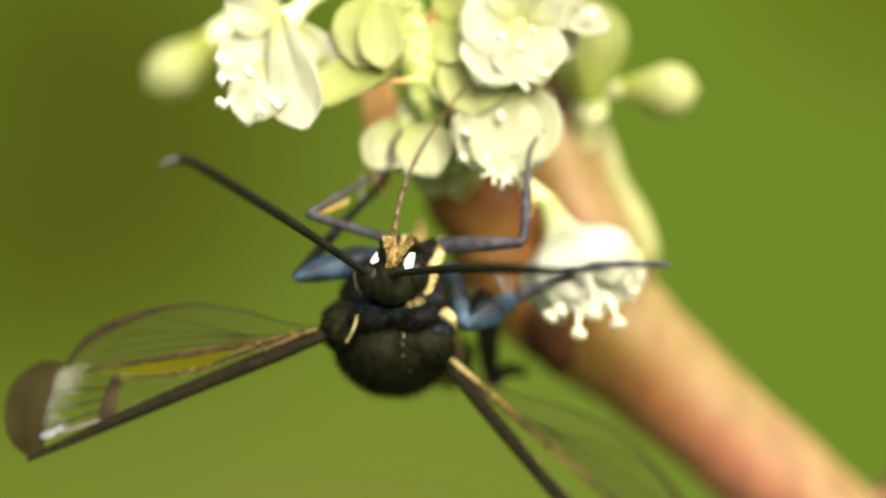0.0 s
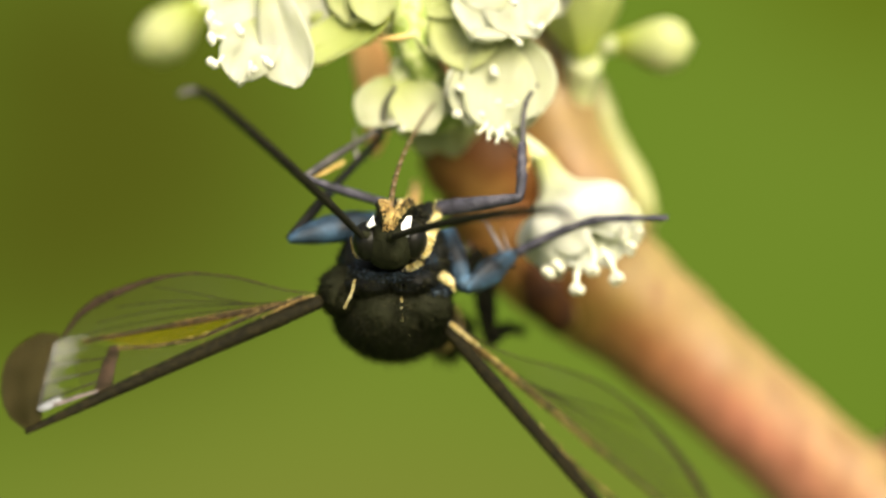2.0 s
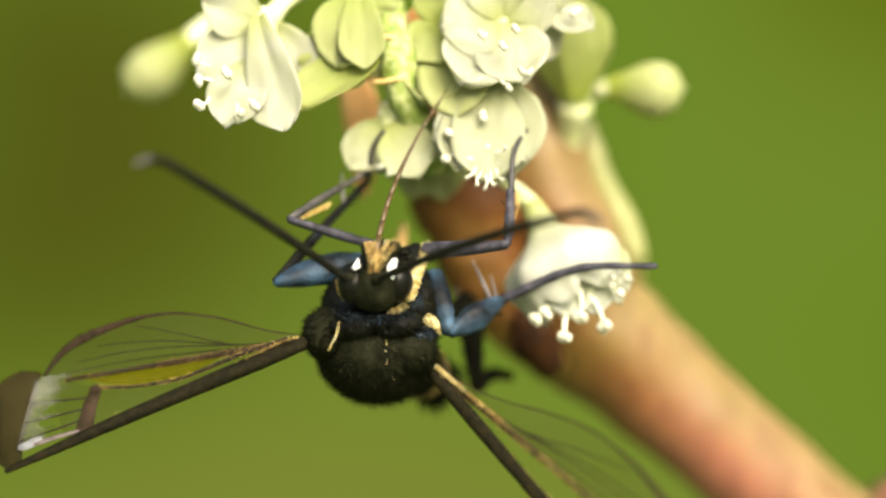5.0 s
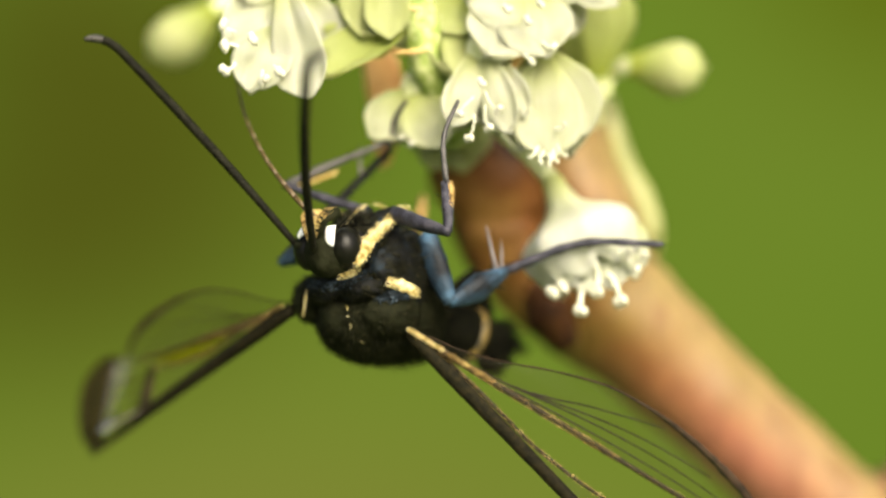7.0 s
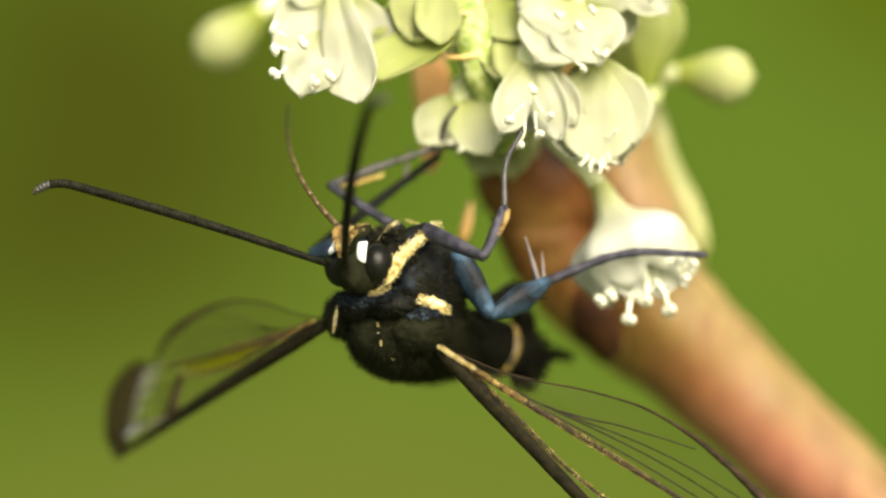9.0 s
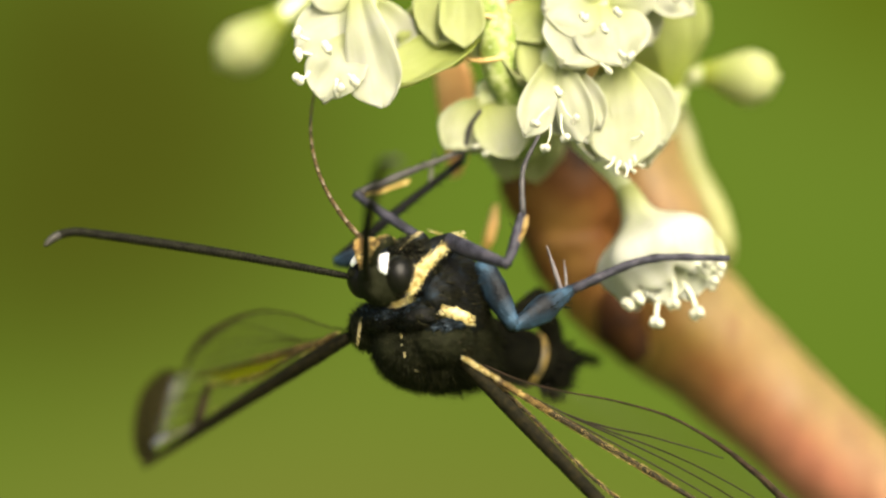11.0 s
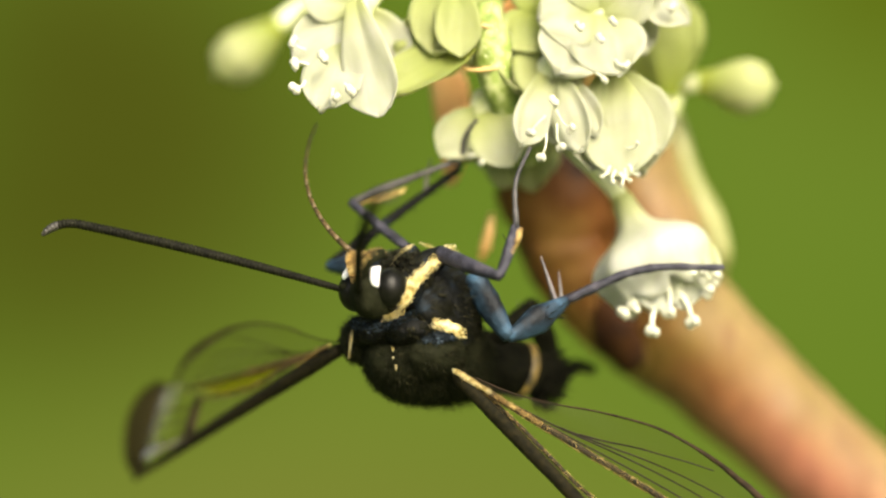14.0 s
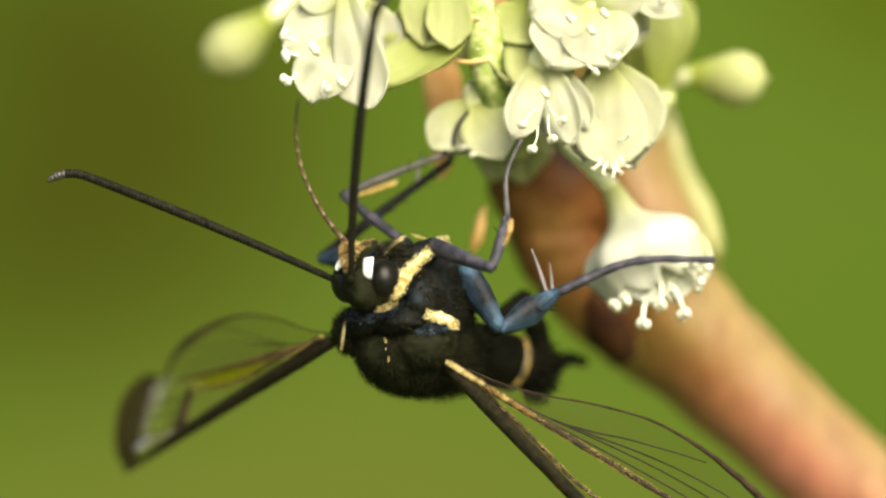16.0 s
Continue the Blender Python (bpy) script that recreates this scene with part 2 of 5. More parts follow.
def thing(name, p, axis=(0, 0, 1), side=(1, 0, 0)):
    ob = new(name)
    ob.empty_display_size = 0.001
    m = local((0, 0, 0), axis, side)
    m.translation = at(p)
    ob.matrix_basis = m
    return ob


def smooth_line(points, n):
    """n + 1 places along a curve through the points."""
    pts = [Vector(p) for p in points]
    pts = [2 * pts[0] - pts[1]] + pts + [2 * pts[-1] - pts[-2]]
    out, spans = [], len(pts) - 3
    for i in range(n + 1):
        u = min(i / n * spans, spans - 1e-6)
        k, f = int(u), u - int(u)
        a, b, c, d = pts[k:k + 4]
        out.append(0.5 * (2 * b + (c - a) * f + (2 * a - 5 * b + 4 * c - d) * f * f + (3 * b - a - 3 * c + d) * f ** 3))
    return out


def tube(bm, pts, radii, sides=10, flat=1.0, rough=0.0, seed=0.0):
    """A round-ended tube along pts. radii: one, or a list that is spread along it. flat squeezes it across."""
    pts = [Vector(p) for p in pts]
    n = len(pts)
    if isinstance(radii, (int, float)):
        radii = [radii]
    rad = np.interp(np.linspace(0, 1, n), np.linspace(0, 1, len(radii)), radii) if len(radii) > 1 else [radii[0]] * n
    x, rings = None, []
    for i, p in enumerate(pts):
        d = (pts[min(i + 1, n - 1)] - pts[max(i - 1, 0)]).normalized()
        x = (x - d * x.dot(d)).normalized() if x is not None else d.orthogonal().normalized()
        y, ring = d.cross(x), []
        for k in range(sides):
            a = 2 * math.pi * k / sides
            r = rad[i]
            v = x * math.cos(a) * r + y * math.sin(a) * r * flat
            if rough:
                v *= 1 + rough * noise.noise((p + v) * (1.2 / max(r, 0.05)) + Vector((seed, 0, 0)))
            ring.append(bm.verts.new(p + v))
        rings.append(ring)
    for a, b in zip(rings, rings[1:]):
        for k in range(sides):
            bm.faces.new((a[k], a[(k + 1) % sides], b[(k + 1) % sides], b[k]))
    for ring, p, sign in ((rings[0], pts[0] - (pts[1] - pts[0]).normalized() * rad[0] * 0.5, 1),
                          (rings[-1], pts[-1] + (pts[-1] - pts[-2]).normalized() * rad[-1] * 0.5, -1)):
        v = bm.verts.new(p)
        for k in range(sides):
            a, b = ring[k], ring[(k + 1) % sides]
            bm.faces.new((v, b, a) if sign > 0 else (v, a, b))
    return bm


def ball(bm, centre, radii, turn=None, rough=0.0, freq=1.5, u=20, v=14, seed=0.0):
    """An ellipsoid with an uneven skin."""
    m = Matrix.Translation(centre) @ (turn.to_4x4() if turn else Matrix()) @ Matrix.Diagonal((*radii, 1))
    made = bmesh.ops.create_uvsphere(bm, u_segments=u, v_segments=v, radius=1.0)["verts"]
    for w in made:
        k = 1 + rough * noise.noise(w.co * freq + Vector((seed, seed * 0.7, 0)))
        w.co = m @ (w.co * k)
    return bm


def tube_mesh(*a, **k):
    return tube(bmesh.new(), *a, **k)


def ball_mesh(*a, **k):
    return ball(bmesh.new(), *a, **k)


def petal_mesh(length, width, cup=0.5, curl=0.3, ruffle=0.06, seed=0.0, blunt=0.45, nu=20, nv=14, thick=0.03):
    """A spoon of a petal that grows along Z from the origin, hollow towards -X."""
    bm = bmesh.new()
    grid = {}
    for i in range(nu + 1):
        u = 1 - (1 - i / nu) ** 1.8
        k = min(1.0, u / (1 - blunt))
        w = width * 0.5 * (0.3 + 0.7 * math.sin(k * math.pi / 2))
        if u > 1 - blunt:
            w *= math.sqrt(max(0.0, 1 - ((u - 1 + blunt) / blunt) ** 2.2)) * 0.985 + 0.015
        w *= 1 + 0.06 * noise.noise(Vector((u * 6 + seed, seed * 2.1, 1)))
        for j in range(nv + 1):
            s = 2 * j / nv - 1
            y = w * s
            x = -cup * width * 0.5 * s * s * (w / (width * 0.5)) + curl * length * math.sin(u * math.pi * 0.5) ** 2 * 0.5
            z = length * u * (1 - 0.06 * s * s * u)
            k = noise.noise(Vector((u * 2.2 + seed, s * 1.7, seed * 1.3)))
            x += ruffle * width * k * (0.4 + u) + ruffle * 0.35 * width * noise.noise(Vector((u * 4 + seed, s * 3.0, 3.1))) * u
            z += 0.07 * length * noise.noise(Vector((s * 2.2, seed, 7))) * u * (1 - u ** 6)
            z -= 0.05 * length * math.exp(-(s * s) / 0.02) * u ** 8 * (seed % 2 < 1)     # some tips are notched
            grid[i, j] = Vector((x, y, z))
    top, low = {}, {}
    for (i, j), p in grid.items():
        du = grid[min(i + 1, nu), j] - grid[max(i - 1, 0), j]
        dv = grid[i, min(j + 1, nv)] - grid[i, max(j - 1, 0)]
        n = dv.cross(du)
        n = n.normalized() if n.length > 1e-9 else Vector((1, 0, 0))
        edge = 0.3 if j in (0, nv) or i == nu else 1.0
        top[i, j] = bm.verts.new(p + n * thick * edge)
        low[i, j] = bm.verts.new(p - n * thick * edge)
    for i in range(nu):
        for j in range(nv):
            bm.faces.new((top[i, j], top[i, j + 1], top[i + 1, j + 1], top[i + 1, j]))
            bm.faces.new((low[i, j], low[i + 1, j], low[i + 1, j + 1], low[i, j + 1]))
        bm.faces.new((top[i, 0], top[i + 1, 0], low[i + 1, 0], low[i, 0]))
        bm.faces.new((top[i, nv], low[i, nv], low[i + 1, nv], top[i + 1, nv]))
    for j in range(nv):
        bm.faces.new((top[nu, j], top[nu, j + 1], low[nu, j + 1], low[nu, j]))
    return bm


def bell_mesh(profile, lobes=5, depth=0.3, pleat=0.05, seed=0.0, nu=72, thick=0.035):
    """A flared bell along Z: profile gives pairs of height and radius; the rim is cut into rounded lobes."""
    bm = bmesh.new()
    hs, rs = [q[0] for q in profile], [q[1] for q in profile]
    nz = 18
    skins = []
    for off in (thick, -thick):
        rings = []
        for i in range(nz + 1):
            u = i / nz
            ring = []
            for k in range(nu):
                a = 2 * math.pi * k / nu
                cut = abs(math.cos(a * lobes / 2 + seed)) ** 0.6
                h = hs[-1] * u * (1 - depth * (1 - cut) * u ** 2) + 0.10 * noise.noise(Vector((math.cos(a) * 2, math.sin(a) * 2, seed))) * u + 0.16 * noise.noise(Vector((math.cos(a) * 6, math.sin(a) * 6, seed + 5))) * u ** 4
                r = float(np.interp(hs[-1] * u, hs, rs)) * (1 + pleat * math.cos(a * lobes + seed) * u + 0.5 * pleat * noise.noise(Vector((math.cos(a) * 3, math.sin(a) * 3, u * 2 + seed))) * 2 * u) + off
                ring.append(bm.verts.new((math.cos(a) * r, math.sin(a) * r, h)))
            rings.append(ring)
        skins.append(rings)
    for rings, flip in ((skins[0], False), (skins[1], True)):
        for a, b in zip(rings, rings[1:]):
            for k in range(nu):
                q = (a[k], a[(k + 1) % nu], b[(k + 1) % nu], b[k])
                bm.faces.new(q[::-1] if flip else q)
    for k in range(nu):
        a, b = skins[0][-1], skins[1][-1]
        bm.faces.new((a[k], a[(k + 1) % nu], b[(k + 1) % nu], b[k]))
    return bm


def bud(label, p, axis, length=2.0, radius=0.7, stalk=None, seed=0.0):
    """A closed bud: overlapping sepals round an egg-shaped core, on a thin stalk."""
    ob = tagged(thing("flower_bud", p, axis), label, "flower bud", "buds of the spray")
    inv = ob.matrix_basis.inverted()
    us, ks = (0, 0.12, 0.28, 0.45, 0.6, 0.74, 0.86, 0.94, 1.0), (0.32, 0.42, 0.64, 0.88, 1.0, 0.95, 0.66, 0.34, 0.10)
    part("core", tube_mesh([(0, 0, length * u) for u in us], [radius * k for k in np.interp(np.linspace(0, 1, 9), us, ks)], 16, rough=0.04, seed=seed), BUD, ob)
    for i in range(3):
        bm, rows = bmesh.new(), []
        for u in np.linspace(0.0, 1.04 - 0.05 * i, 15):
            half = radians(75) * math.sqrt(max(0.0, 1 - (u / 1.05) ** 6))
            r = radius * float(np.interp(u, us, ks))
            row = []
            for f in np.linspace(-1, 1, 9):
                a = half * f
                swell = 0.10 * radius * (1 - 0.75 * f * f) + 0.05 * radius * noise.noise(Vector((u * 3, f * 2, seed + i)))
                row.append([bm.verts.new((math.cos(a) * (r + k), math.sin(a) * (r + k), length * u)) for k in (swell + 0.03, swell - 0.01)])
            rows.append(row)
        for p0, p1 in zip(rows, rows[1:]):
            for k in range(8):
                bm.faces.new((p0[k][0], p0[k + 1][0], p1[k + 1][0], p1[k][0]))
                bm.faces.new((p0[k][1], p1[k][1], p1[k + 1][1], p0[k + 1][1]))
        part("sepal", bm, BUD, ob, base=pose(0, 0, 0, 0, 0, 120 * i + 50 + seed * 30))
    if stalk:
        pts = [inv @ at(q) / MM for q in stalk]
        part("pedicel", tube_mesh(smooth_line([(0, 0, 0.05 * length)] + pts, 12), [radius * 0.42, radius * 0.26, radius * 0.3], 10), PEDICEL, ob)
    return ob


# ---- ground and distance ----
def ground_and_distance():
    bm = bmesh.new()
    bmesh.ops.create_grid(bm, x_segments=60, y_segments=60, size=1)
    for v in bm.verts:
        r = max(abs(v.co.x), abs(v.co.y))
        v.co.x, v.co.y = v.co.x * r * r * 2000, v.co.y * r * r * 2000
        v.co.z = 0.02 * noise.noise(v.co * 1.5)
    bmesh.ops.scale(bm, vec=(1000, 1000, 1000), verts=bm.verts)
    grass = plain("meadow", [(0.035, 0.06, 0.012), (0.07, 0.11, 0.02), (0.12, 0.15, 0.04)], 6, 0.8, bumps=0.4)
    tagged(part("ground", bm, grass), "green meadow ground far below the flowering stem", "ground", kind="structure")

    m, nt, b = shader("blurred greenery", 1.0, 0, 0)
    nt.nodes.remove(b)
    # the greenery glows by itself; its light and shade are put into the colour
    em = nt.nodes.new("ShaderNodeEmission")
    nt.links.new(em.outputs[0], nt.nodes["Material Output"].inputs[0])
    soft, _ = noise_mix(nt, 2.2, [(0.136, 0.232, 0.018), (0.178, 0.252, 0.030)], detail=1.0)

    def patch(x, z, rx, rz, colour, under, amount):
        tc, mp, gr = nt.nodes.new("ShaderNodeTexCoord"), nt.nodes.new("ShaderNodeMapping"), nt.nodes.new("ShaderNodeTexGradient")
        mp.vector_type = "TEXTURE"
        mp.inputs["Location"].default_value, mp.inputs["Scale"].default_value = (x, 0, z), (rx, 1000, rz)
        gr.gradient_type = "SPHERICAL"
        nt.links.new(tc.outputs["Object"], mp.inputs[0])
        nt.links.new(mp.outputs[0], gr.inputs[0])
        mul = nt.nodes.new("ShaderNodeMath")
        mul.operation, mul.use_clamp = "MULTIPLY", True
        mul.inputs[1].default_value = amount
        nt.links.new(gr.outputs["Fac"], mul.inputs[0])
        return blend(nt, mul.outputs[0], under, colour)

    col = patch(-0.185, 0.055, 0.19, 0.16, (0.090, 0.104, 0.009), soft, 1.7)     # painted shade: a darker patch for a shrub
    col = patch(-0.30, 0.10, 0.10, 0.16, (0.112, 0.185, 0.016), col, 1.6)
    col = patch(-0.07, -0.19, 0.30, 0.15, (0.222, 0.236, 0.038), col, 1.25)     # painted sunlight: a brighter patch for the grass below
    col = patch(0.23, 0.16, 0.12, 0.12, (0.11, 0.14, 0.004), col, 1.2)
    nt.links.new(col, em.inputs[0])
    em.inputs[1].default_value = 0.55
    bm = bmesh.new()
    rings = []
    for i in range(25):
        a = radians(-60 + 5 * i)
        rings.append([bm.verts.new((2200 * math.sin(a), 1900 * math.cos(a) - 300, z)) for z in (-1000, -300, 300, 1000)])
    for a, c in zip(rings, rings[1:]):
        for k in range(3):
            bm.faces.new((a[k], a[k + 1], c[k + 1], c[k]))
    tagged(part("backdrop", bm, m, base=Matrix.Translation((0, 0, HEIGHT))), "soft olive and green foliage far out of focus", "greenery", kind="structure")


ground_and_distance()


# ---- the plant ----
def plant_stem():
    ob = tagged(thing("plant_stem", (0, 0, 0)), "thick knotweed stem, pinkish orange, brown at the node", "stem")
    line = smooth_line([(20.9, 14.0, -13.9), (14.35, 12.0, -8.40), (10.9, 10.8, -5.15), (8.50, 10.2, -2.95), (6.80, 9.7, -1.25), (6.35, 9.5, 0.9),
                        (5.55, 9.3, 2.95), (4.98, 9.2, 5.8), (4.42, 9.2, 8.83), (4.0, 9.2, 11.88)], 90)
    rad = [1.76, 1.73, 1.72, 1.71, 1.72, 1.78, 1.9, 2.04, 2.0, 1.9, 1.8, 1.75, 1.7, 1.6, 1.5, 1.4, 1.3, 1.2]
    bm = tube_mesh(line, rad, 28, rough=0.05)
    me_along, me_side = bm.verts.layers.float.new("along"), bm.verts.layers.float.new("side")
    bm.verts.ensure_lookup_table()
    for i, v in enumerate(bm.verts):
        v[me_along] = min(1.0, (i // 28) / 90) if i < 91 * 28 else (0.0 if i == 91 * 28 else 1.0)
        # rises to 1 on the upper right, where the highlight is painted
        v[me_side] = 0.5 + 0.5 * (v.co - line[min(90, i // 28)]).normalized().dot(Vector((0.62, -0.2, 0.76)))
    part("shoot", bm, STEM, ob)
    foot = Vector((20.9, 14.0, -13.9))
    down = smooth_line([foot + Vector((-3.4, -0.3, 4.6)), foot, foot + Vector((40, 15, -70)), foot + Vector((90, 40, -350)), foot + Vector((100, 50, -1010 - foot.z))], 60)
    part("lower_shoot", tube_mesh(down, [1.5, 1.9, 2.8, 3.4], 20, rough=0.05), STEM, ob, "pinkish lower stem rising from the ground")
    brown = smooth_line([(5.75, 9.4, -2.70), (5.30, 9.2, -2.10), (4.66, 8.9, -1.18), (3.99, 8.6, 0.17), (3.63, 8.4, 1.26), (3.38, 8.3, 2.52), (2.96, 8.3, 4.2), (2.7, 8.4, 6.4)], 42)
    bm = tube_mesh(brown, [0.45, 0.72, 0.98, 1.30, 1.50, 1.72, 1.5, 1.2], 24, rough=0.12)
    for v in bm.verts:
        fold = math.exp(-((v.co.z - 1.05 - 0.25 * math.sin(v.co.x * 1.3)) / 0.16) ** 2)
        v.co.x += (3.6 - v.co.x) * 0.14 * fold
        v.co.y += (8.5 - v.co.y) * 0.14 * fold
    part("side_shoot", bm, BARK, ob, "reddish brown swollen side shoot with a crease")
    part("node", ball_mesh((6.15, 9.5, -1.90), (1.5, 1.5, 1.38), rough=0.12, freq=0.8, u=28, v=18), plain("node skin", [(0.085, 0.035, 0.008), (0.15, 0.085, 0.016), (0.19, 0.125, 0.028)], 330, 0.5, spec=0.3, bumps=0.4), ob, "olive-brown swollen node")
    ring = smooth_line([(4.9, 8.1, -0.9), (5.25, 7.9, -1.9), (5.8, 8.4, -2.8)], 10)
    part("node_scar", tube_mesh(ring, [0.35, 0.74, 0.5], 14, rough=0.3), plain("dark scar", [(0.02, 0.007, 0.002), (0.085, 0.032, 0.007)], 900, 0.7, spec=0.15), ob, "dark brown scar at the node")
    fibre = smooth_line([(1.58, 5.8, 1.62), (1.50, 5.6, 1.15), (1.40, 5.7, 0.72), (1.24, 6.0, 0.28)], 12)
    part("dry_strand", tube_mesh(fibre, [0.08, 0.14, 0.16, 0.06], 8, rough=0.3), SHEATH, ob, "dry tan strip of the sheath")
    bm = petal_mesh(4.2, 1.7, 0.9, 0.25, 0.08, 2.0)
    part("sheath", bm, SHEATH, ob, "dry orange sheath", base=local((0.26, 6.60, 2.50), (0.0, 0.1, 1), (-1, -0.4, 0)))
    part("sheath", petal_mesh(2.2, 1.1, 0.6, 0.2, 0.08, 5.0), SHEATH, ob, "dry orange sheath", base=local((2.34, 3.40, 5.60), (-0.1, -0.1, 1), (0.1, 1, 0)))
    side = smooth_line([(8.45, 9.8, -0.5), (8.48, 9.5, 0.0), (8.42, 9.1, 0.52), (8.08, 9.0, 1.54), (7.54, 9.0, 2.64), (7.24, 9.0, 3.74), (7.10, 9.0, 4.6)], 24)
    part("side_branch", tube_mesh(side, [0.06, 0.2, 0.36, 0.44, 0.40, 0.34, 0.18], 14, rough=0.06), BRANCH, ob, "pale green sheath along the stem")
    mid = smooth_line([(2.62, 4.80, 3.43), (2.15, 3.60, 4.35), (1.74, 2.70, 5.27), (1.56, 2.50, 6.37), (1.40, 2.90, 7.35), (1.23, 4.00, 9.37)], 24)
    part("spray_axis", tube_mesh(mid, [0.6, 0.5, 0.55, 0.45, 0.4], 12, rough=0.25), RACHIS, ob, "green ribbed axis of the flower spray")
    rng = random.Random(21)
    bm = bmesh.new()
    for _ in range(260):
        p = mid[rng.randrange(5, 20)]
        n = Vector((rng.gauss(0, 1), rng.gauss(-0.6, 0.7), rng.gauss(0, 0.4))).normalized()
        tube(bm, [p + n * 0.44, p + n * 0.52, p + n * rng.uniform(0.56, 0.68)], [0.014, 0.006], 3)
    part("axis_fuzz", bm, FILAMENT, ob, "short pale hairs")
    for y, r in ((12, 0.42), (84, 0.62)):
        c = Vector((1.33, 2.50, 7.01)).lerp(Vector((1.34, 2.60, 5.42)), y / 100)
        rim = [c + Vector((math.cos(q) * r, math.sin(q) * r, 0.07 * math.sin(q * 2 + y))) for q in np.linspace(0, 2 * math.pi, 25)]
        part("sheath_rim", tube_mesh(rim, [0.05, 0.08, 0.05, 0.07, 0.05], 6, rough=0.3), SHEATH, ob, "thin brown rim of the sheath")
    return ob


plant_stem()


def spray_flower(label, p, petals, stamens=(), stalk=None, stalk_r=0.3, anther=0.17, material=None, seed=0.0, neck=0.4, bell=None, axis=(0, 0, -1), heart=None, reach=0.4, thread=0.05):
    """A flower whose petals are laid one by one: each from its base to its tip, with its width, hollow and the way it faces."""
    ob = tagged(thing("flower", p, axis), label, "flower", "flowers of the spray")
    inv = ob.matrix_basis.inverted()
    turn = inv.to_3x3()
    mat = material or PETAL
    for i, (a, e, width, cup, face) in enumerate(petals):
        a, e = inv @ at(a) / MM, inv @ at(e) / MM
        m = local(a, e - a, -(turn @ Vector(face)))
        part("tepal", petal_mesh((e - a).length, width, cup * 0.5, 0.1, 0.10, seed + i * 1.7, blunt=min(0.5, 0.58 * width / (e - a).length)), mat, ob, base=m)
    if bell:
        part("corolla", bell_mesh(**bell, seed=seed), mat, ob, "flared white corolla")
    root = inv @ at(heart or p) / MM
    for i, e in enumerate(stamens):
        e = inv @ at(e) / MM
        d = (e - root).normalized()
        foot = e - d * min((e - root).length, reach)
        line = smooth_line([foot, foot.lerp(e, 0.55) + d.orthogonal() * 0.06 * (1 if i % 2 else -1), e], 8)
        st = part("stamen", tube_mesh(line, [thread, thread * 0.7], 6), FILAMENT, ob)
        side = d.orthogonal().normalized()
        bm = ball_mesh(e + side * anther * 0.45, (anther * 0.75, anther, anther * 0.8), rough=0.3, freq=2.5, u=10, v=8, seed=i)
        ball(bm, e - side * anther * 0.5, (anther * 0.7, anther * 0.85, anther * 0.85), rough=0.3, freq=2.5, u=10, v=8, seed=i + 4)
        part("anther", bm, ANTHER, st)
    part("flower_base", ball_mesh((0, 0, 0), (neck, neck, neck * 1.3), rough=0.15), PEDICEL, ob)
    if stalk:
        pts = [inv @ at(q) / MM for q in stalk]
        part("pedicel", tube_mesh(smooth_line([(0, 0, 0)] + pts, 14), [stalk_r * 1.1, stalk_r * 0.8, stalk_r * 0.9], 10, rough=0.08), PEDICEL, ob)
    return ob


CAM = (0, -1, 0.1)       # the open side of the spray
UP = (0, -0.6, 0.8)


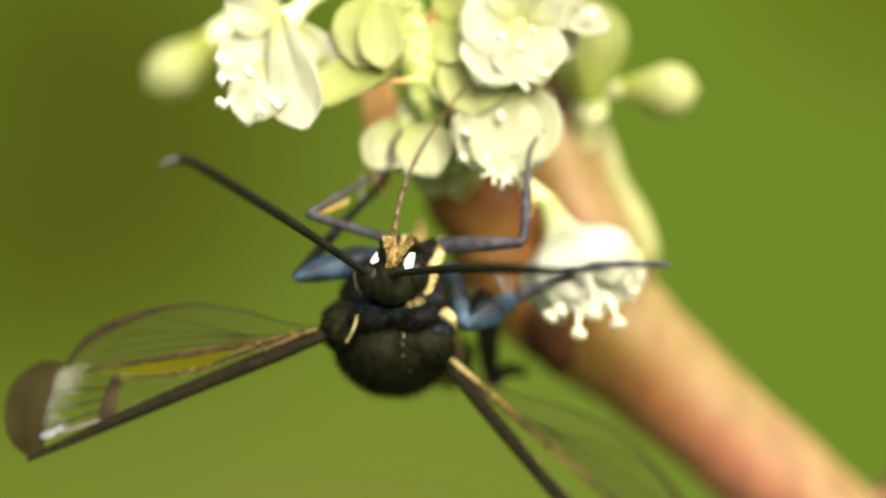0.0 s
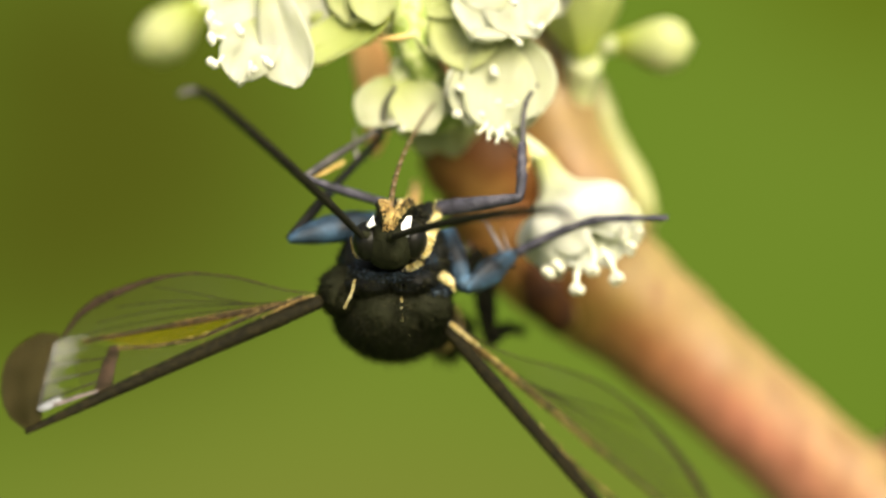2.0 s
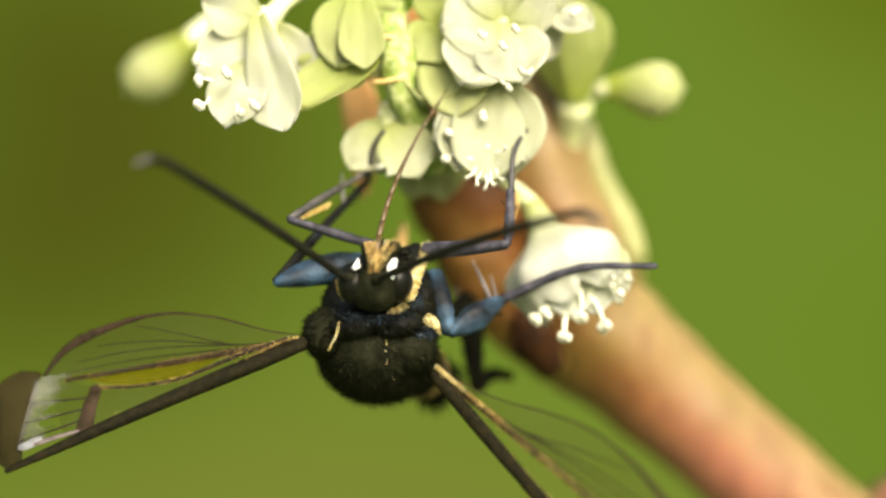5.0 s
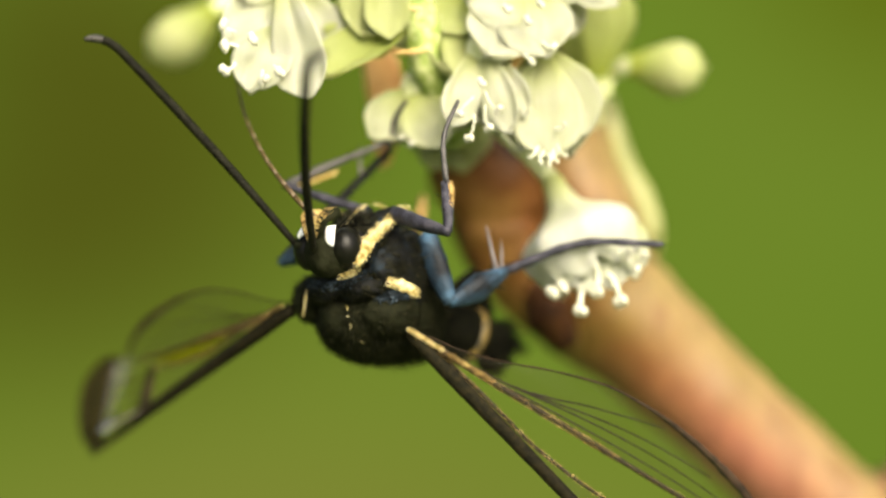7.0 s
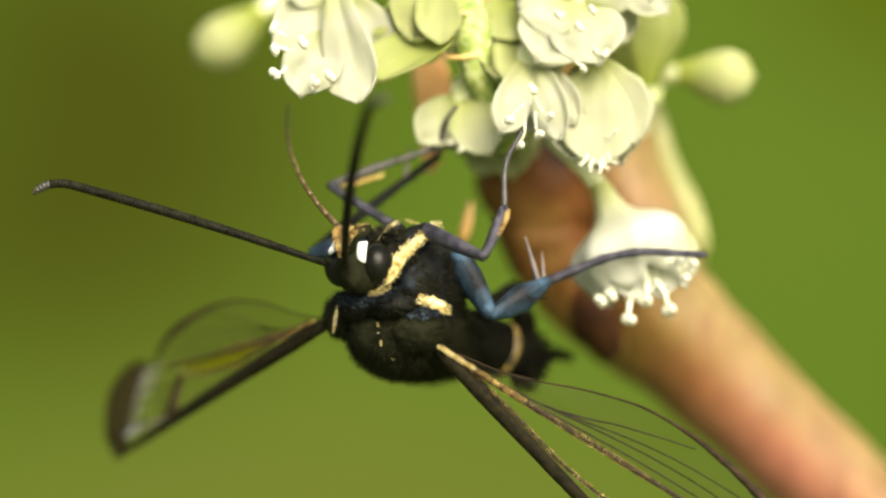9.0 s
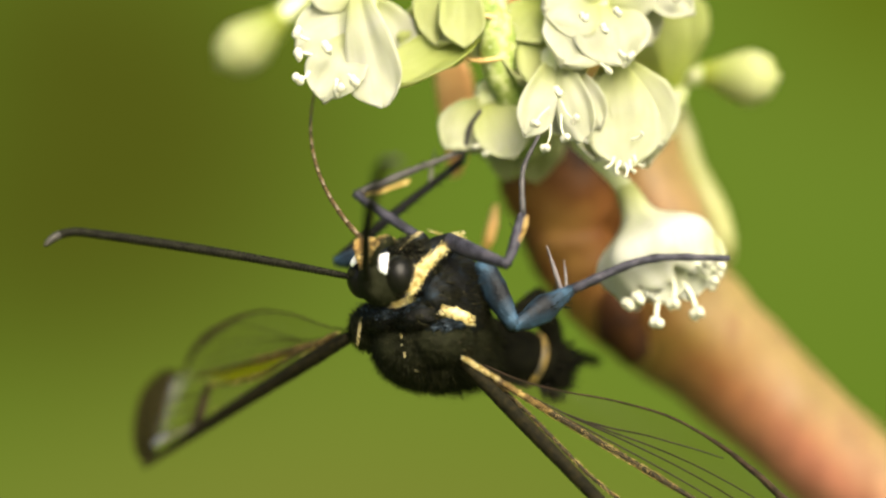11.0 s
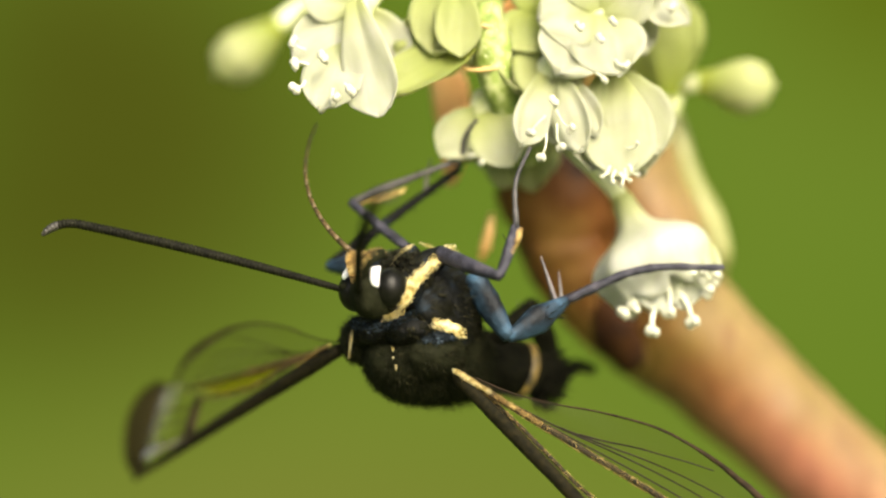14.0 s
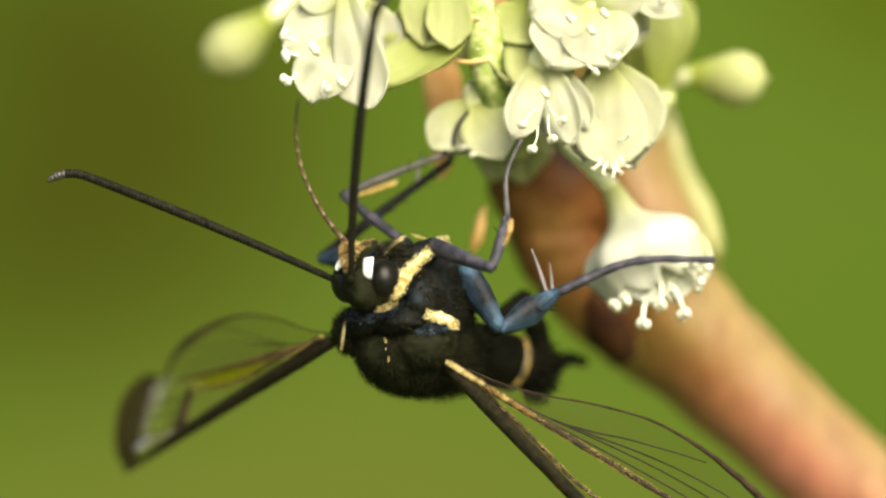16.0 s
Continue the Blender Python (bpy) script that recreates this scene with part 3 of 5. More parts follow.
def flowers():
    # the open flower with long anthers
    spray_flower("white open flower with rounded petals and pale anthers", (-2.13, 2.40, 7.32),
                 [((-2.09, 2.30, 7.07), (-3.96, 1.30, 5.95), 1.75, 0.4, CAM), ((-2.27, 1.60, 7.50), (-1.62, 0.20, 4.24), 1.65, 0.6, (-0.35, -0.9, 0)), ((-2.33, 1.70, 6.32), (-3.30, 0.50, 4.52), 1.75, 0.4, UP),
                  ((-2.28, 2.20, 7.46), (-3.76, 1.50, 8.04), 1.7, 0.4, CAM), ((-2.05, 2.70, 7.34), (-1.10, 2.40, 5.3), 1.8, 0.5, CAM)],
                 [(-3.95, 0.70, 6.34), (-3.91, 0.50, 5.72), (-3.91, 0.40, 5.04), (-3.13, 0.40, 5.90), (-2.79, 0.10, 4.73), (-2.35, -0.10, 4.94)],
                 [(-1.35, 3.40, 8.19), (0.26, 4.40, 8.92)], material=PETAL_PURE, seed=1.0, heart=(-3.00, 0.90, 5.68))
    # the green ones beside it
    spray_flower("pale green half-closed flower with cupped petals", (0.93, 3.00, 6.28),
                 [((0.97, 2.40, 6.30), (-1.25, 1.50, 4.98), 1.9, 0.9, UP), ((0.97, 3.00, 6.48), (-1.20, 2.40, 6.3), 2.1, 0.6, CAM)],
                 stalk=[(1.38, 3.80, 6.13)], material=PETAL_GREEN, seed=2.0)
    spray_flower("pale yellow-green flower bent over the axis", (0.65, 2.60, 8.21),
                 [((0.49, 2.40, 8.19), (0.66, 1.60, 5.97), 1.3, 0.7, CAM), ((0.49, 2.60, 8.13), (-0.1, 2.00, 6.05), 2.0, 0.5, CAM), ((0.89, 2.80, 8.38), (1.53, 2.50, 7.64), 1.2, 0.5, CAM)],
                 stalk=[(1.06, 4.00, 9.05)], material=PETAL_LIME, seed=3.0)
    # the small pair of petals where the legs hold on
    spray_flower("small pale flower with rounded petals", (1.35, 3.40, 4.67),
                 [((1.25, 3.20, 4.53), (0.06, 2.80, 3.24), 1.35, 0.5, CAM), ((1.41, 3.00, 4.49), (2.03, 2.40, 2.91), 1.6, 0.5, CAM), ((1.35, 3.60, 4.51), (0.86, 3.20, 3.1), 1.7, 0.4, CAM),
                  ((1.54, 3.60, 4.59), (2.90, 3.20, 3.62), 1.2, 0.5, CAM)], [(1.24, 2.40, 3.03), (0.97, 2.60, 3.23)], [(1.79, 3.80, 5.81)], anther=0.1, seed=4.0)
    spray_flower("white top flower in full light", (4.57, 3.00, 7.20),
                 [((4.55, 2.60, 7.17), (5.0, 1.30, 5.45), 2.2, 0.4, CAM), ((4.39, 2.60, 7.17), (3.40, 1.20, 5.5), 2.2, 0.4, CAM), ((4.39, 2.60, 7.33), (2.92, 1.60, 7.0), 2.1, 0.4, CAM),
                  ((4.55, 2.60, 7.33), (4.21, 2.00, 8.71), 1.7, 0.4, CAM), ((4.71, 2.60, 7.25), (5.95, 2.00, 7.92), 1.6, 0.4, CAM)],
                 [(4.51, 1.00, 6.43), (3.93, 1.00, 6.75), (4.87, 1.00, 6.90)], [(4.33, 5.00, 7.83)], material=PETAL_PURE, anther=0.13, seed=6.0)
    spray_flower("cream flower crowded against the spray axis", (2.90, 3.20, 6.90),
                 [((2.88, 2.80, 6.95), (2.23, 2.00, 5.0), 1.9, 0.5, CAM), ((2.96, 2.80, 6.87), (3.3, 1.70, 4.6), 2.1, 0.5, CAM), ((2.89, 2.90, 7.12), (2.10, 2.10, 6.2), 1.6, 0.5, CAM),
                  ((2.89, 2.90, 7.20), (2.71, 2.30, 8.50), 1.5, 0.5, CAM)], [(4.64, 1.20, 5.29), (5.25, 1.40, 5.71)], [(2.69, 4.60, 7.48)], anther=0.12, material=PETAL_LIME, seed=14.0)
    spray_flower("white flower with a petal spread sideways", (5.24, 3.60, 7.73),
                 [((5.30, 3.20, 7.62), (7.14, 2.80, 7.03), 1.4, 0.5, UP), ((5.22, 3.20, 7.78), (6.47, 2.80, 8.78), 1.5, 0.5, CAM), ((5.26, 3.40, 7.55), (5.86, 3.20, 6.10), 1.4, 0.5, CAM)],
                 [(6.60, 2.40, 7.40)], [(4.82, 5.00, 8.81)], material=PETAL_PURE, seed=7.0)
    spray_flower("pale green flower seen from behind", (6.70, 7.40, 5.01),
                 [((6.56, 6.80, 5.07), (6.02, 6.00, 7.91), 2.0, 0.7, (0.3, 1, 0)), ((6.76, 6.80, 5.07), (7.10, 6.20, 8.00), 1.9, 0.7, (-0.3, 1, 0)), ((6.68, 7.20, 5.17), (6.67, 7.20, 8.33), 2.2, 0.6, CAM)],
                 stalk=[(6.42, 8.60, 3.72)], stalk_r=0.5, material=PETAL_GREEN, seed=8.0)
    # the wide bell that the middle leg reaches over
    spray_flower("white bell-shaped flower with frilled edge and hanging anthers", (5.22, 4.00, 2.11),
                 [((5.84, 2.90, 0.97), (5.28, 2.70, -0.91), 1.3, 0.3, CAM), ((6.29, 2.60, 1.05), (6.13, 2.30, -1.17), 1.5, 0.2, CAM), ((6.80, 2.70, 1.10), (6.90, 2.40, -1.08), 1.4, 0.2, CAM),
                  ((6.95, 3.00, 1.0), (7.62, 2.80, -0.45), 1.3, 0.3, CAM)],
                 [(6.01, 2.30, -1.70), (7.14, 2.40, -1.44), (5.21, 2.50, -1.18), (7.57, 2.20, -0.59), (7.38, 2.10, -0.14), (6.48, 2.40, -1.17), (7.80, 2.50, -0.22), (5.49, 2.40, -1.02)],
                 [(4.85, 3.90, 2.46), (4.31, 3.80, 2.95), (3.78, 4.20, 3.49), (3.29, 5.60, 4.60)], stalk_r=0.24, anther=0.2, material=PETAL_BELL, seed=9.0, neck=0.24, axis=(0.41, -0.2, -0.9), heart=(6.38, 2.60, 0.33), reach=1.0, thread=0.1,
                 bell={"profile": ((0, 0.26), (0.6, 0.36), (0.95, 0.50), (1.2, 0.76), (1.45, 1.2), (1.75, 1.56), (2.1, 1.70), (2.45, 1.68), (2.8, 1.52), (3.3, 1.34)), "lobes": 7, "depth": 0.16, "pleat": 0.07})
    spray_flower("small pale green flower close to the stem", (2.45, 6.10, 3.85),
                 [((2.40, 5.80, 3.80), (1.75, 5.20, 2.40), 1.4, 0.5, UP), ((2.50, 5.70, 3.80), (2.75, 5.10, 2.30), 1.4, 0.5, UP), ((2.35, 5.90, 3.85), (1.15, 5.70, 3.05), 1.3, 0.5, UP), ((2.55, 5.90, 3.85), (3.45, 5.6, 2.95), 1.2, 0.5, UP)],
                 stalk=[(2.60, 7.50, 4.50)], material=PETAL_LIME, seed=10.0)
    bud("plump pale green bud on a thin stalk", (7.67, 7.40, 5.50), (1, -0.05, -0.08), 2.22, 0.73, [(7.22, 7.90, 5.34), (6.42, 9.60, 4.80)], 1.0)
    bud("plump pale green bud, far back on the spray", (-4.69, 9.40, 7.36), (-0.80, 0.1, -0.62), 2.48, 0.74, [(-3.81, 9.6, 8.19), (-2.45, 9.6, 9.37)], 2.0)
    # the two that the foreleg drags along
    a = spray_flower("white flower with petals folded round its anthers", (3.19, 2.40, 5.60),
                     [((2.97, 2.00, 5.47), (2.38, 1.00, 3.48), 1.15, 0.6, (0.35, -0.9, 0)), ((3.42, 2.00, 5.52), (3.92, 1.00, 3.30), 1.2, 0.5, (-0.35, -0.9, 0)), ((3.19, 2.40, 5.49), (3.30, 2.0, 3.55), 1.6, 0.4, CAM),
                      ((3.04, 2.50, 5.55), (2.75, 2.30, 3.70), 1.2, 0.4, CAM), ((3.46, 2.20, 5.50), (4.42, 1.50, 3.75), 1.15, 0.5, (-0.35, -0.9, 0))],
                     [(2.59, 0.70, 3.82), (2.86, 0.80, 3.14), (3.42, 0.80, 3.42), (3.22, 0.80, 4.69), (3.69, 0.90, 3.93)],
                     [(3.46, 3.40, 6.75), (3.51, 4.80, 8.14)], material=PETAL_PURE, anther=0.14, seed=11.0, heart=(3.23, 1.20, 4.57), reach=0.7, thread=0.03)
    b = spray_flower("white fan-shaped flower with a fringed edge", (4.90, 3.20, 5.70),
                     [((4.99, 2.50, 5.55), (6.22, 1.90, 3.25), 1.9, 0.5, CAM), ((4.89, 2.40, 5.49), (5.16, 1.40, 2.56), 2.1, 0.4, CAM), ((4.78, 2.50, 5.50), (4.30, 1.70, 2.82), 1.7, 0.5, CAM),
                      ((4.96, 2.80, 5.56), (5.75, 2.20, 2.68), 2.1, 0.4, CAM)],
                     [(4.88, 1.30, 2.45), (5.11, 1.20, 2.37), (5.35, 1.30, 2.50), (4.57, 1.40, 2.61), (5.60, 1.50, 2.66), (5.55, 1.20, 3.55)],
                     [(4.86, 4.20, 6.64), (4.35, 5.40, 8.19)], anther=0.06, seed=12.0, heart=(5.06, 1.70, 3.25))
    return a, b


FLOWER_HELD, FLOWER_FAN = flowers()


# ---- the moth: its space has its centre in the thorax, X to its side, Y to its tail, Z to its belly ----
def at_mm(m):
    return Matrix.Translation(m.translation * MM) @ m.to_3x3().to_4x4()


moth = new("clearwing_moth")
moth.empty_display_size = 0.002
tagged(moth, "black clearwing moth with yellow marks, clinging to the white flowers", "moth")


def hairs(centre, radii, count, length, rng, keep, lift=0.7, w=0.018):
    """Hair on an ellipsoid, combed towards the tail."""
    bm = bmesh.new()
    c = Vector(centre)
    while count:
        n = Vector([rng.gauss(0, 1) for _ in range(3)]).normalized()
        if not keep(n):
            continue
        count -= 1
        p = c + Vector([a * b for a, b in zip(n, radii)]) * 0.97
        e = p + (n * lift + Vector((rng.uniform(-0.4, 0.4), rng.uniform(0.1, 0.9), rng.uniform(-0.7, 0.1)))).normalized() * length * rng.uniform(0.4, 1.2)
        s = n.orthogonal().normalized()
        vs = [bm.verts.new(p + s * w), bm.verts.new(p - s * w * 0.5 + n.cross(s) * w), bm.verts.new(p - s * w * 0.5 - n.cross(s) * w), bm.verts.new(e)]
        for a, b in ((0, 1), (1, 2), (2, 0)):
            bm.faces.new((vs[a], vs[b], vs[3]))
    return bm


def flake(bm, p, d, r):
    """One small scale: a flat eight-sided chip."""
    a = d.orthogonal().normalized()
    b = d.cross(a)
    tip = [bm.verts.new(p + v) for v in (d * r, a * r * 0.45, -d * r, -a * r * 0.45, b * r * 0.2, -b * r * 0.2)]
    for k in range(4):
        bm.faces.new((tip[k], tip[(k + 1) % 4], tip[4]))
        bm.faces.new((tip[(k + 1) % 4], tip[k], tip[5]))


def strip(points, width, n, rng, spread=0.4, size=1.0):
    """Scales laid along a line: many small overlapping flakes."""
    bm = bmesh.new()
    line = smooth_line(points, n)
    for i, p in enumerate(line):
        for _ in range(int(24 / size)):
            q = p + Vector([rng.uniform(-1, 1) * width * spread for _ in range(3)])
            r = width * rng.uniform(0.06, 0.16)
            along = (line[min(i + 1, n)] - line[max(i - 1, 0)]).normalized()
            flake(bm, q, (along + Vector([rng.uniform(-0.7, 0.7) for _ in range(3)])).normalized(), r * 1.5 * size)
    return bm


BAND = [(1.05, -2.28, 1.62), (1.2, -2.0, 2.02), (1.36, -1.48, 2.46), (1.57, -0.45, 2.96)]


def wedge(corners, bulge, thick=0.03, n=6):
    """A small four-cornered cushion of scales, bulging by the given vector."""
    a, b, c, d = (Vector(q) for q in corners)
    out = (b - a).cross(d - a).normalized()
    out = -out if out.dot(Vector(bulge)) < 0 else out
    bm, top, low = bmesh.new(), {}, {}
    for i in range(n + 1):
        for j in range(n + 1):
            u, v = i / n, j / n
            p = a.lerp(b, u).lerp(d.lerp(c, u), v)
            h = (u * (1 - u) * v * (1 - v)) ** 0.5 * 4
            p = p + Vector(bulge) * (u * (1 - u) + v * (1 - v)) * 2 + (a - b) * 0.05 * noise.noise(p * 9)
            top[i, j] = bm.verts.new(p + out * thick * h)
            low[i, j] = bm.verts.new(p - out * thick * 0.5)
    for i in range(n):
        for j in range(n):
            bm.faces.new((top[i, j], top[i + 1, j], top[i + 1, j + 1], top[i, j + 1]))
            bm.faces.new((low[i, j], low[i, j + 1], low[i + 1, j + 1], low[i + 1, j]))
    for k in range(n):
        for p, q in (((k, 0), (k + 1, 0)), ((n, k), (n, k + 1)), ((k + 1, n), (k, n)), ((0, k + 1), (0, k))):
            bm.faces.new((top[p], low[p], low[q], top[q]))
    return bm


def moth_body():
    rng = random.Random(3)
    # back plate, with the rump behind it
    bm = ball_mesh((0.06, 0.05, 0.05), (1.56, 2.0, 1.28), rough=0.08, freq=2.2, u=40, v=28)
    ball(bm, (0.15, 0.9, -0.15), (1.32, 1.5, 1.12), rough=0.08, u=28, v=20)
    thorax = part("thorax", bm, BLACK, moth, "furry black thorax")
    part("hair", hairs((0.06, 0.05, 0.05), (1.56, 2.0, 1.28), 9000, 0.30, rng, lambda n: n.z < 0.6), FUR, thorax)
    part("hair", hairs((0.15, 0.9, -0.15), (1.32, 1.5, 1.12), 3500, 0.42, rng, lambda n: n.z < 0.3), FUR, thorax)
    # side plates between the legs, with long thin hair
    for centre, radii, count in (((1.0, -0.15, 1.2), (0.78, 1.2, 1.30), 3600), ((-0.6, 0.0, 1.15), (0.82, 1.25, 1.25), 900), ((1.15, -0.9, 1.3), (0.45, 0.8, 0.7), 1500)):
        part("side_plate", ball_mesh(centre, radii, rough=0.16, freq=3, u=28, v=20), BLUE_BLACK, thorax)
        part("hair", hairs(centre, radii, count, 0.30, rng, lambda n: n.y < 0.5, 0.35, 0.022), PLEURA_FUR, thorax)
    # collar and wing covers
    for s in (-1, 1):
        part("collar_lobe", ball_mesh((0.08 + 0.55 * s, -1.62, 0.86), (0.72, 0.46, 0.36), rough=0.3, freq=3.5, seed=s), BLUE_BLACK, thorax)
        part("hair", hairs((0.08 + 0.55 * s, -1.62, 0.86), (0.72, 0.46, 0.36), 900, 0.2, rng, lambda n: n.z < 0.85, 0.4, 0.024), PLEURA_FUR if s > 0 else FUR, thorax)
        c, r = ((1.02, -0.85, 0.12), (0.72, 1.0, 0.70)) if s > 0 else ((-1.28, -1.0, 0.66), (0.62, 0.72, 0.66))
        part("wing_cover", ball_mesh(c, r, rough=0.16, freq=3, seed=3 + s), BLACK, thorax, "furry black wing cover")
        part("hair", hairs(c, r, 2600, 0.24, rng, lambda n: n.y < 0.6, 0.4), FUR, thorax)
    part("wing_cover_edge", hairs((1.15, -1.0, 0.42), (0.62, 0.72, 0.46), 700, 0.2, rng, lambda n: n.z > 0.1 and n.y < 0.2, 0.35, 0.026), BLUE_FUR, thorax, "bluish scales on the wing cover")
    spot = [(1.46, -1.42, 1.0), (1.58, -1.14, 0.88), (1.68, -0.86, 0.74), (1.76, -0.62, 0.6)]
    part("side_spot", strip(spot, 0.32, 34, rng, 0.45, 0.6), YELLOW, thorax, "pale yellow scale spot")
    part("side_patch", tube_mesh(smooth_line(spot, 14), [0.03, 0.15, 0.21, 0.16, 0.04], 12, 0.6, rough=0.6), YELLOW, thorax, "pale yellow scale spot")
    for dots, width, n in (([(0.38, -1.97, 0.42), (0.38, -1.95, 0.33)], 0.07, 2), ([(0.37, -1.86, -0.1), (0.37, -1.85, -0.2)], 0.07, 2), ([(0.36, -1.94, 0.14), (0.36, -1.94, 0.12)], 0.05, 1), ([(0.41, -1.68, -0.45), (0.48, -1.58, -0.58), (0.56, -1.52, -0.64)], 0.06, 4)):
        part("back_line", strip(dots, width, n, rng), YELLOW, thorax, "dotted yellow line")
    part("side_line", strip([(-0.90, -2.0, 0.95), (-0.98, -2.02, 0.62), (-1.2, -1.86, 0.22)], 0.09, 16, rng), YELLOW, thorax, "short yellow line")

    head = part("head", ball_mesh((0.13, -2.22, 1.92), (0.74, 0.72, 0.72), rough=0.03, u=28, v=20), BLACK, moth, "shiny black head")
    for s, eye in ((-1, Vector((-0.47, -2.32, 2.02))), (1, Vector((0.74, -2.25, 2.02)))):
        part("eye", ball_mesh(eye, (0.43, 0.50, 0.56), u=28, v=20), EYE, head, "large black compound eye")
        part("eye_rim", strip([eye + Vector((0.30 * s, 0.1, -0.46)), eye + Vector((0.43 * s, 0.08, -0.2)), eye + Vector((0.47 * s, 0.1, 0.1))], 0.06, 16, rng, 0.5), YELLOW, head, "pale rim behind the eye")
        patch = [(0.50, -2.80, 2.66), (0.77, -2.72, 2.66), (0.66, -2.73, 2.08), (0.41, -2.82, 2.16)] if s > 0 else [(-0.40, -2.84, 2.36), (-0.50, -2.80, 2.44), (-0.28, -2.80, 2.72), (-0.24, -2.86, 2.46)]
        part("white_patch", wedge(patch, (0.02 * s, -0.06, 0.0)), WHITE_SCALE, head, "white scale patch before the eye")
        palp = [Vector(q) for q in ((0.12 + 0.05 * s, -2.86, 2.30), (0.22 + 0.16 * s, -3.00, 2.60), (0.30 + 0.30 * s, -2.94, 2.88), (0.34 + 0.38 * s, -2.66, 3.00), (0.38 + 0.34 * s, -2.40, 2.92))]
        part("palp", tube_mesh(smooth_line(palp, 18), [0.10, 0.17, 0.19, 0.17, 0.08], 14, 0.8, rough=0.3, seed=s), BLACK, head, "black palp edged with orange-yellow scales")
        for dx, n in ((0.0, 40), (-0.14 * s, 22)):
            edge = [q + Vector((dx, -0.12 if not dx else -0.05, 0.06)) for q in palp]
            part("palp_coat", strip(edge, 0.17, n, rng, 0.55, 0.7), ORANGE, head, "orange-yellow scales")
    part("face", ball_mesh((0.15, -2.56, 2.00), (0.52, 0.44, 0.66), rough=0.06, freq=3, u=24, v=16), BLACK, head, "black scaled face")
    part("antenna_socket", tube_mesh([(0.12, -2.85, 2.0), (0.18, -3.04, 2.1), (0.24, -3.12, 2.24)], [0.12, 0.14, 0.10], 10, rough=0.15), BLACK, head)
    part("antenna_socket", tube_mesh([(-0.32, -2.6, 2.1), (-0.5, -2.72, 2.18), (-0.62, -2.72, 2.24)], [0.12, 0.14, 0.10], 10, rough=0.15), BLACK, head)
    collar = [(-0.95, -1.95, 1.22), (-0.5, -2.24, 1.06), (0.1, -2.36, 1.0), (0.6, -2.28, 1.04), (1.05, -1.98, 1.24)]
    part("neck_fringe", strip(collar, 0.24, 16, rng, 0.6, 1.0), BLUE_FUR, thorax, "bluish grey scale collar behind the head")
    part("neck_fringe", strip([(0.55, -2.42, 1.22), (0.8, -2.3, 1.3), (1.0, -2.1, 1.42)], 0.12, 8, rng, 0.8), YELLOW, thorax, "pale scales behind the head")
    # front hips with their pale edges
    for s, root, tip in ((1, (0.62, -1.75, 1.72), (1.30, -0.50, 2.86)), (-1, (0.25, -1.6, 1.7), (0.35, -0.55, 3.02))):
        mid = Vector(root).lerp(Vector(tip), 0.5) + Vector((-0.12, -0.16, 0.06))
        hip = part("front_hip", tube_mesh(smooth_line([root, mid, tip], 14), [0.5, 0.56, 0.50, 0.40, 0.24], 18, rough=0.14), BLUE_BLACK, moth)
        part("hair", hairs(mid, (0.50, 0.62, 0.62), 900, 0.2, rng, lambda n: n.y < 0.3, 0.3, 0.024), PLEURA_FUR, hip)
        if s > 0:
            part("pale_edge", strip(BAND, 0.27, 90, rng, 0.55, 0.6), YELLOW, hip, "pale yellow scale stripe")
            part("pale_band", tube_mesh(smooth_line(BAND, 24), [0.10, 0.17, 0.15, 0.11, 0.07, 0.03], 14, 0.5, rough=0.7), YELLOW, hip, "pale yellow scale stripe")
        else:
            part("pale_edge", strip([(0.26, -1.72, 2.52), (0.36, -1.3, 2.86), (0.46, -0.8, 3.12)], 0.15, 40, rng, 0.5, 0.7), YELLOW, hip, "pale yellow scale stripe")
            part("pale_tip", strip([(0.62, -0.55, 3.18), (0.80, -0.4, 3.08), (0.92, -0.35, 2.94)], 0.08, 9, rng, 0.6), YELLOW, hip, "pale yellow scales at the hip")

    # abdomen in rings
    abdomen = part("abdomen", tube_mesh(smooth_line([(0, 0, 0), (0, 0, 1.0), (0, 0, 1.9), (0, 0, 2.6)], 30), [0.80, 0.84, 0.84, 0.82, 0.76, 0.62, 0.40], 22, rough=0.05), JET, moth, "black abdomen with dull yellow rings")
    for z, r in ((1.72, 0.79),):
        part("ring", tube_mesh([(0, 0, z), (0, 0, z + 0.08), (0, 0, z + 0.24), (0, 0, z + 0.30)], [r, r + 0.04, r + 0.02, r - 0.03], 22, rough=0.05), RING, abdomen, "dull yellow ring")
    bm = bmesh.new()
    for i in range(800):
        a, r = rng.uniform(0, 6.28), rng.uniform(0.1, 0.5)
        p = Vector((math.cos(a) * r, math.sin(a) * r, 2.25))
        e = p + Vector((math.cos(a) * rng.uniform(0, 0.6), math.sin(a) * rng.uniform(0, 0.6), rng.uniform(0.5, 0.95)))
        tube(bm, [p, e], [0.035, 0.008], 4)
    part("tail_tuft", bm, JET, abdomen)
    return abdomen, head


ABDOMEN, HEAD = moth_body()
ABDOMEN_BASE, ABDOMEN_AXIS = Vector((0.55, 1.25, 0.0)), Vector((1.38, 2.9, -1.3))


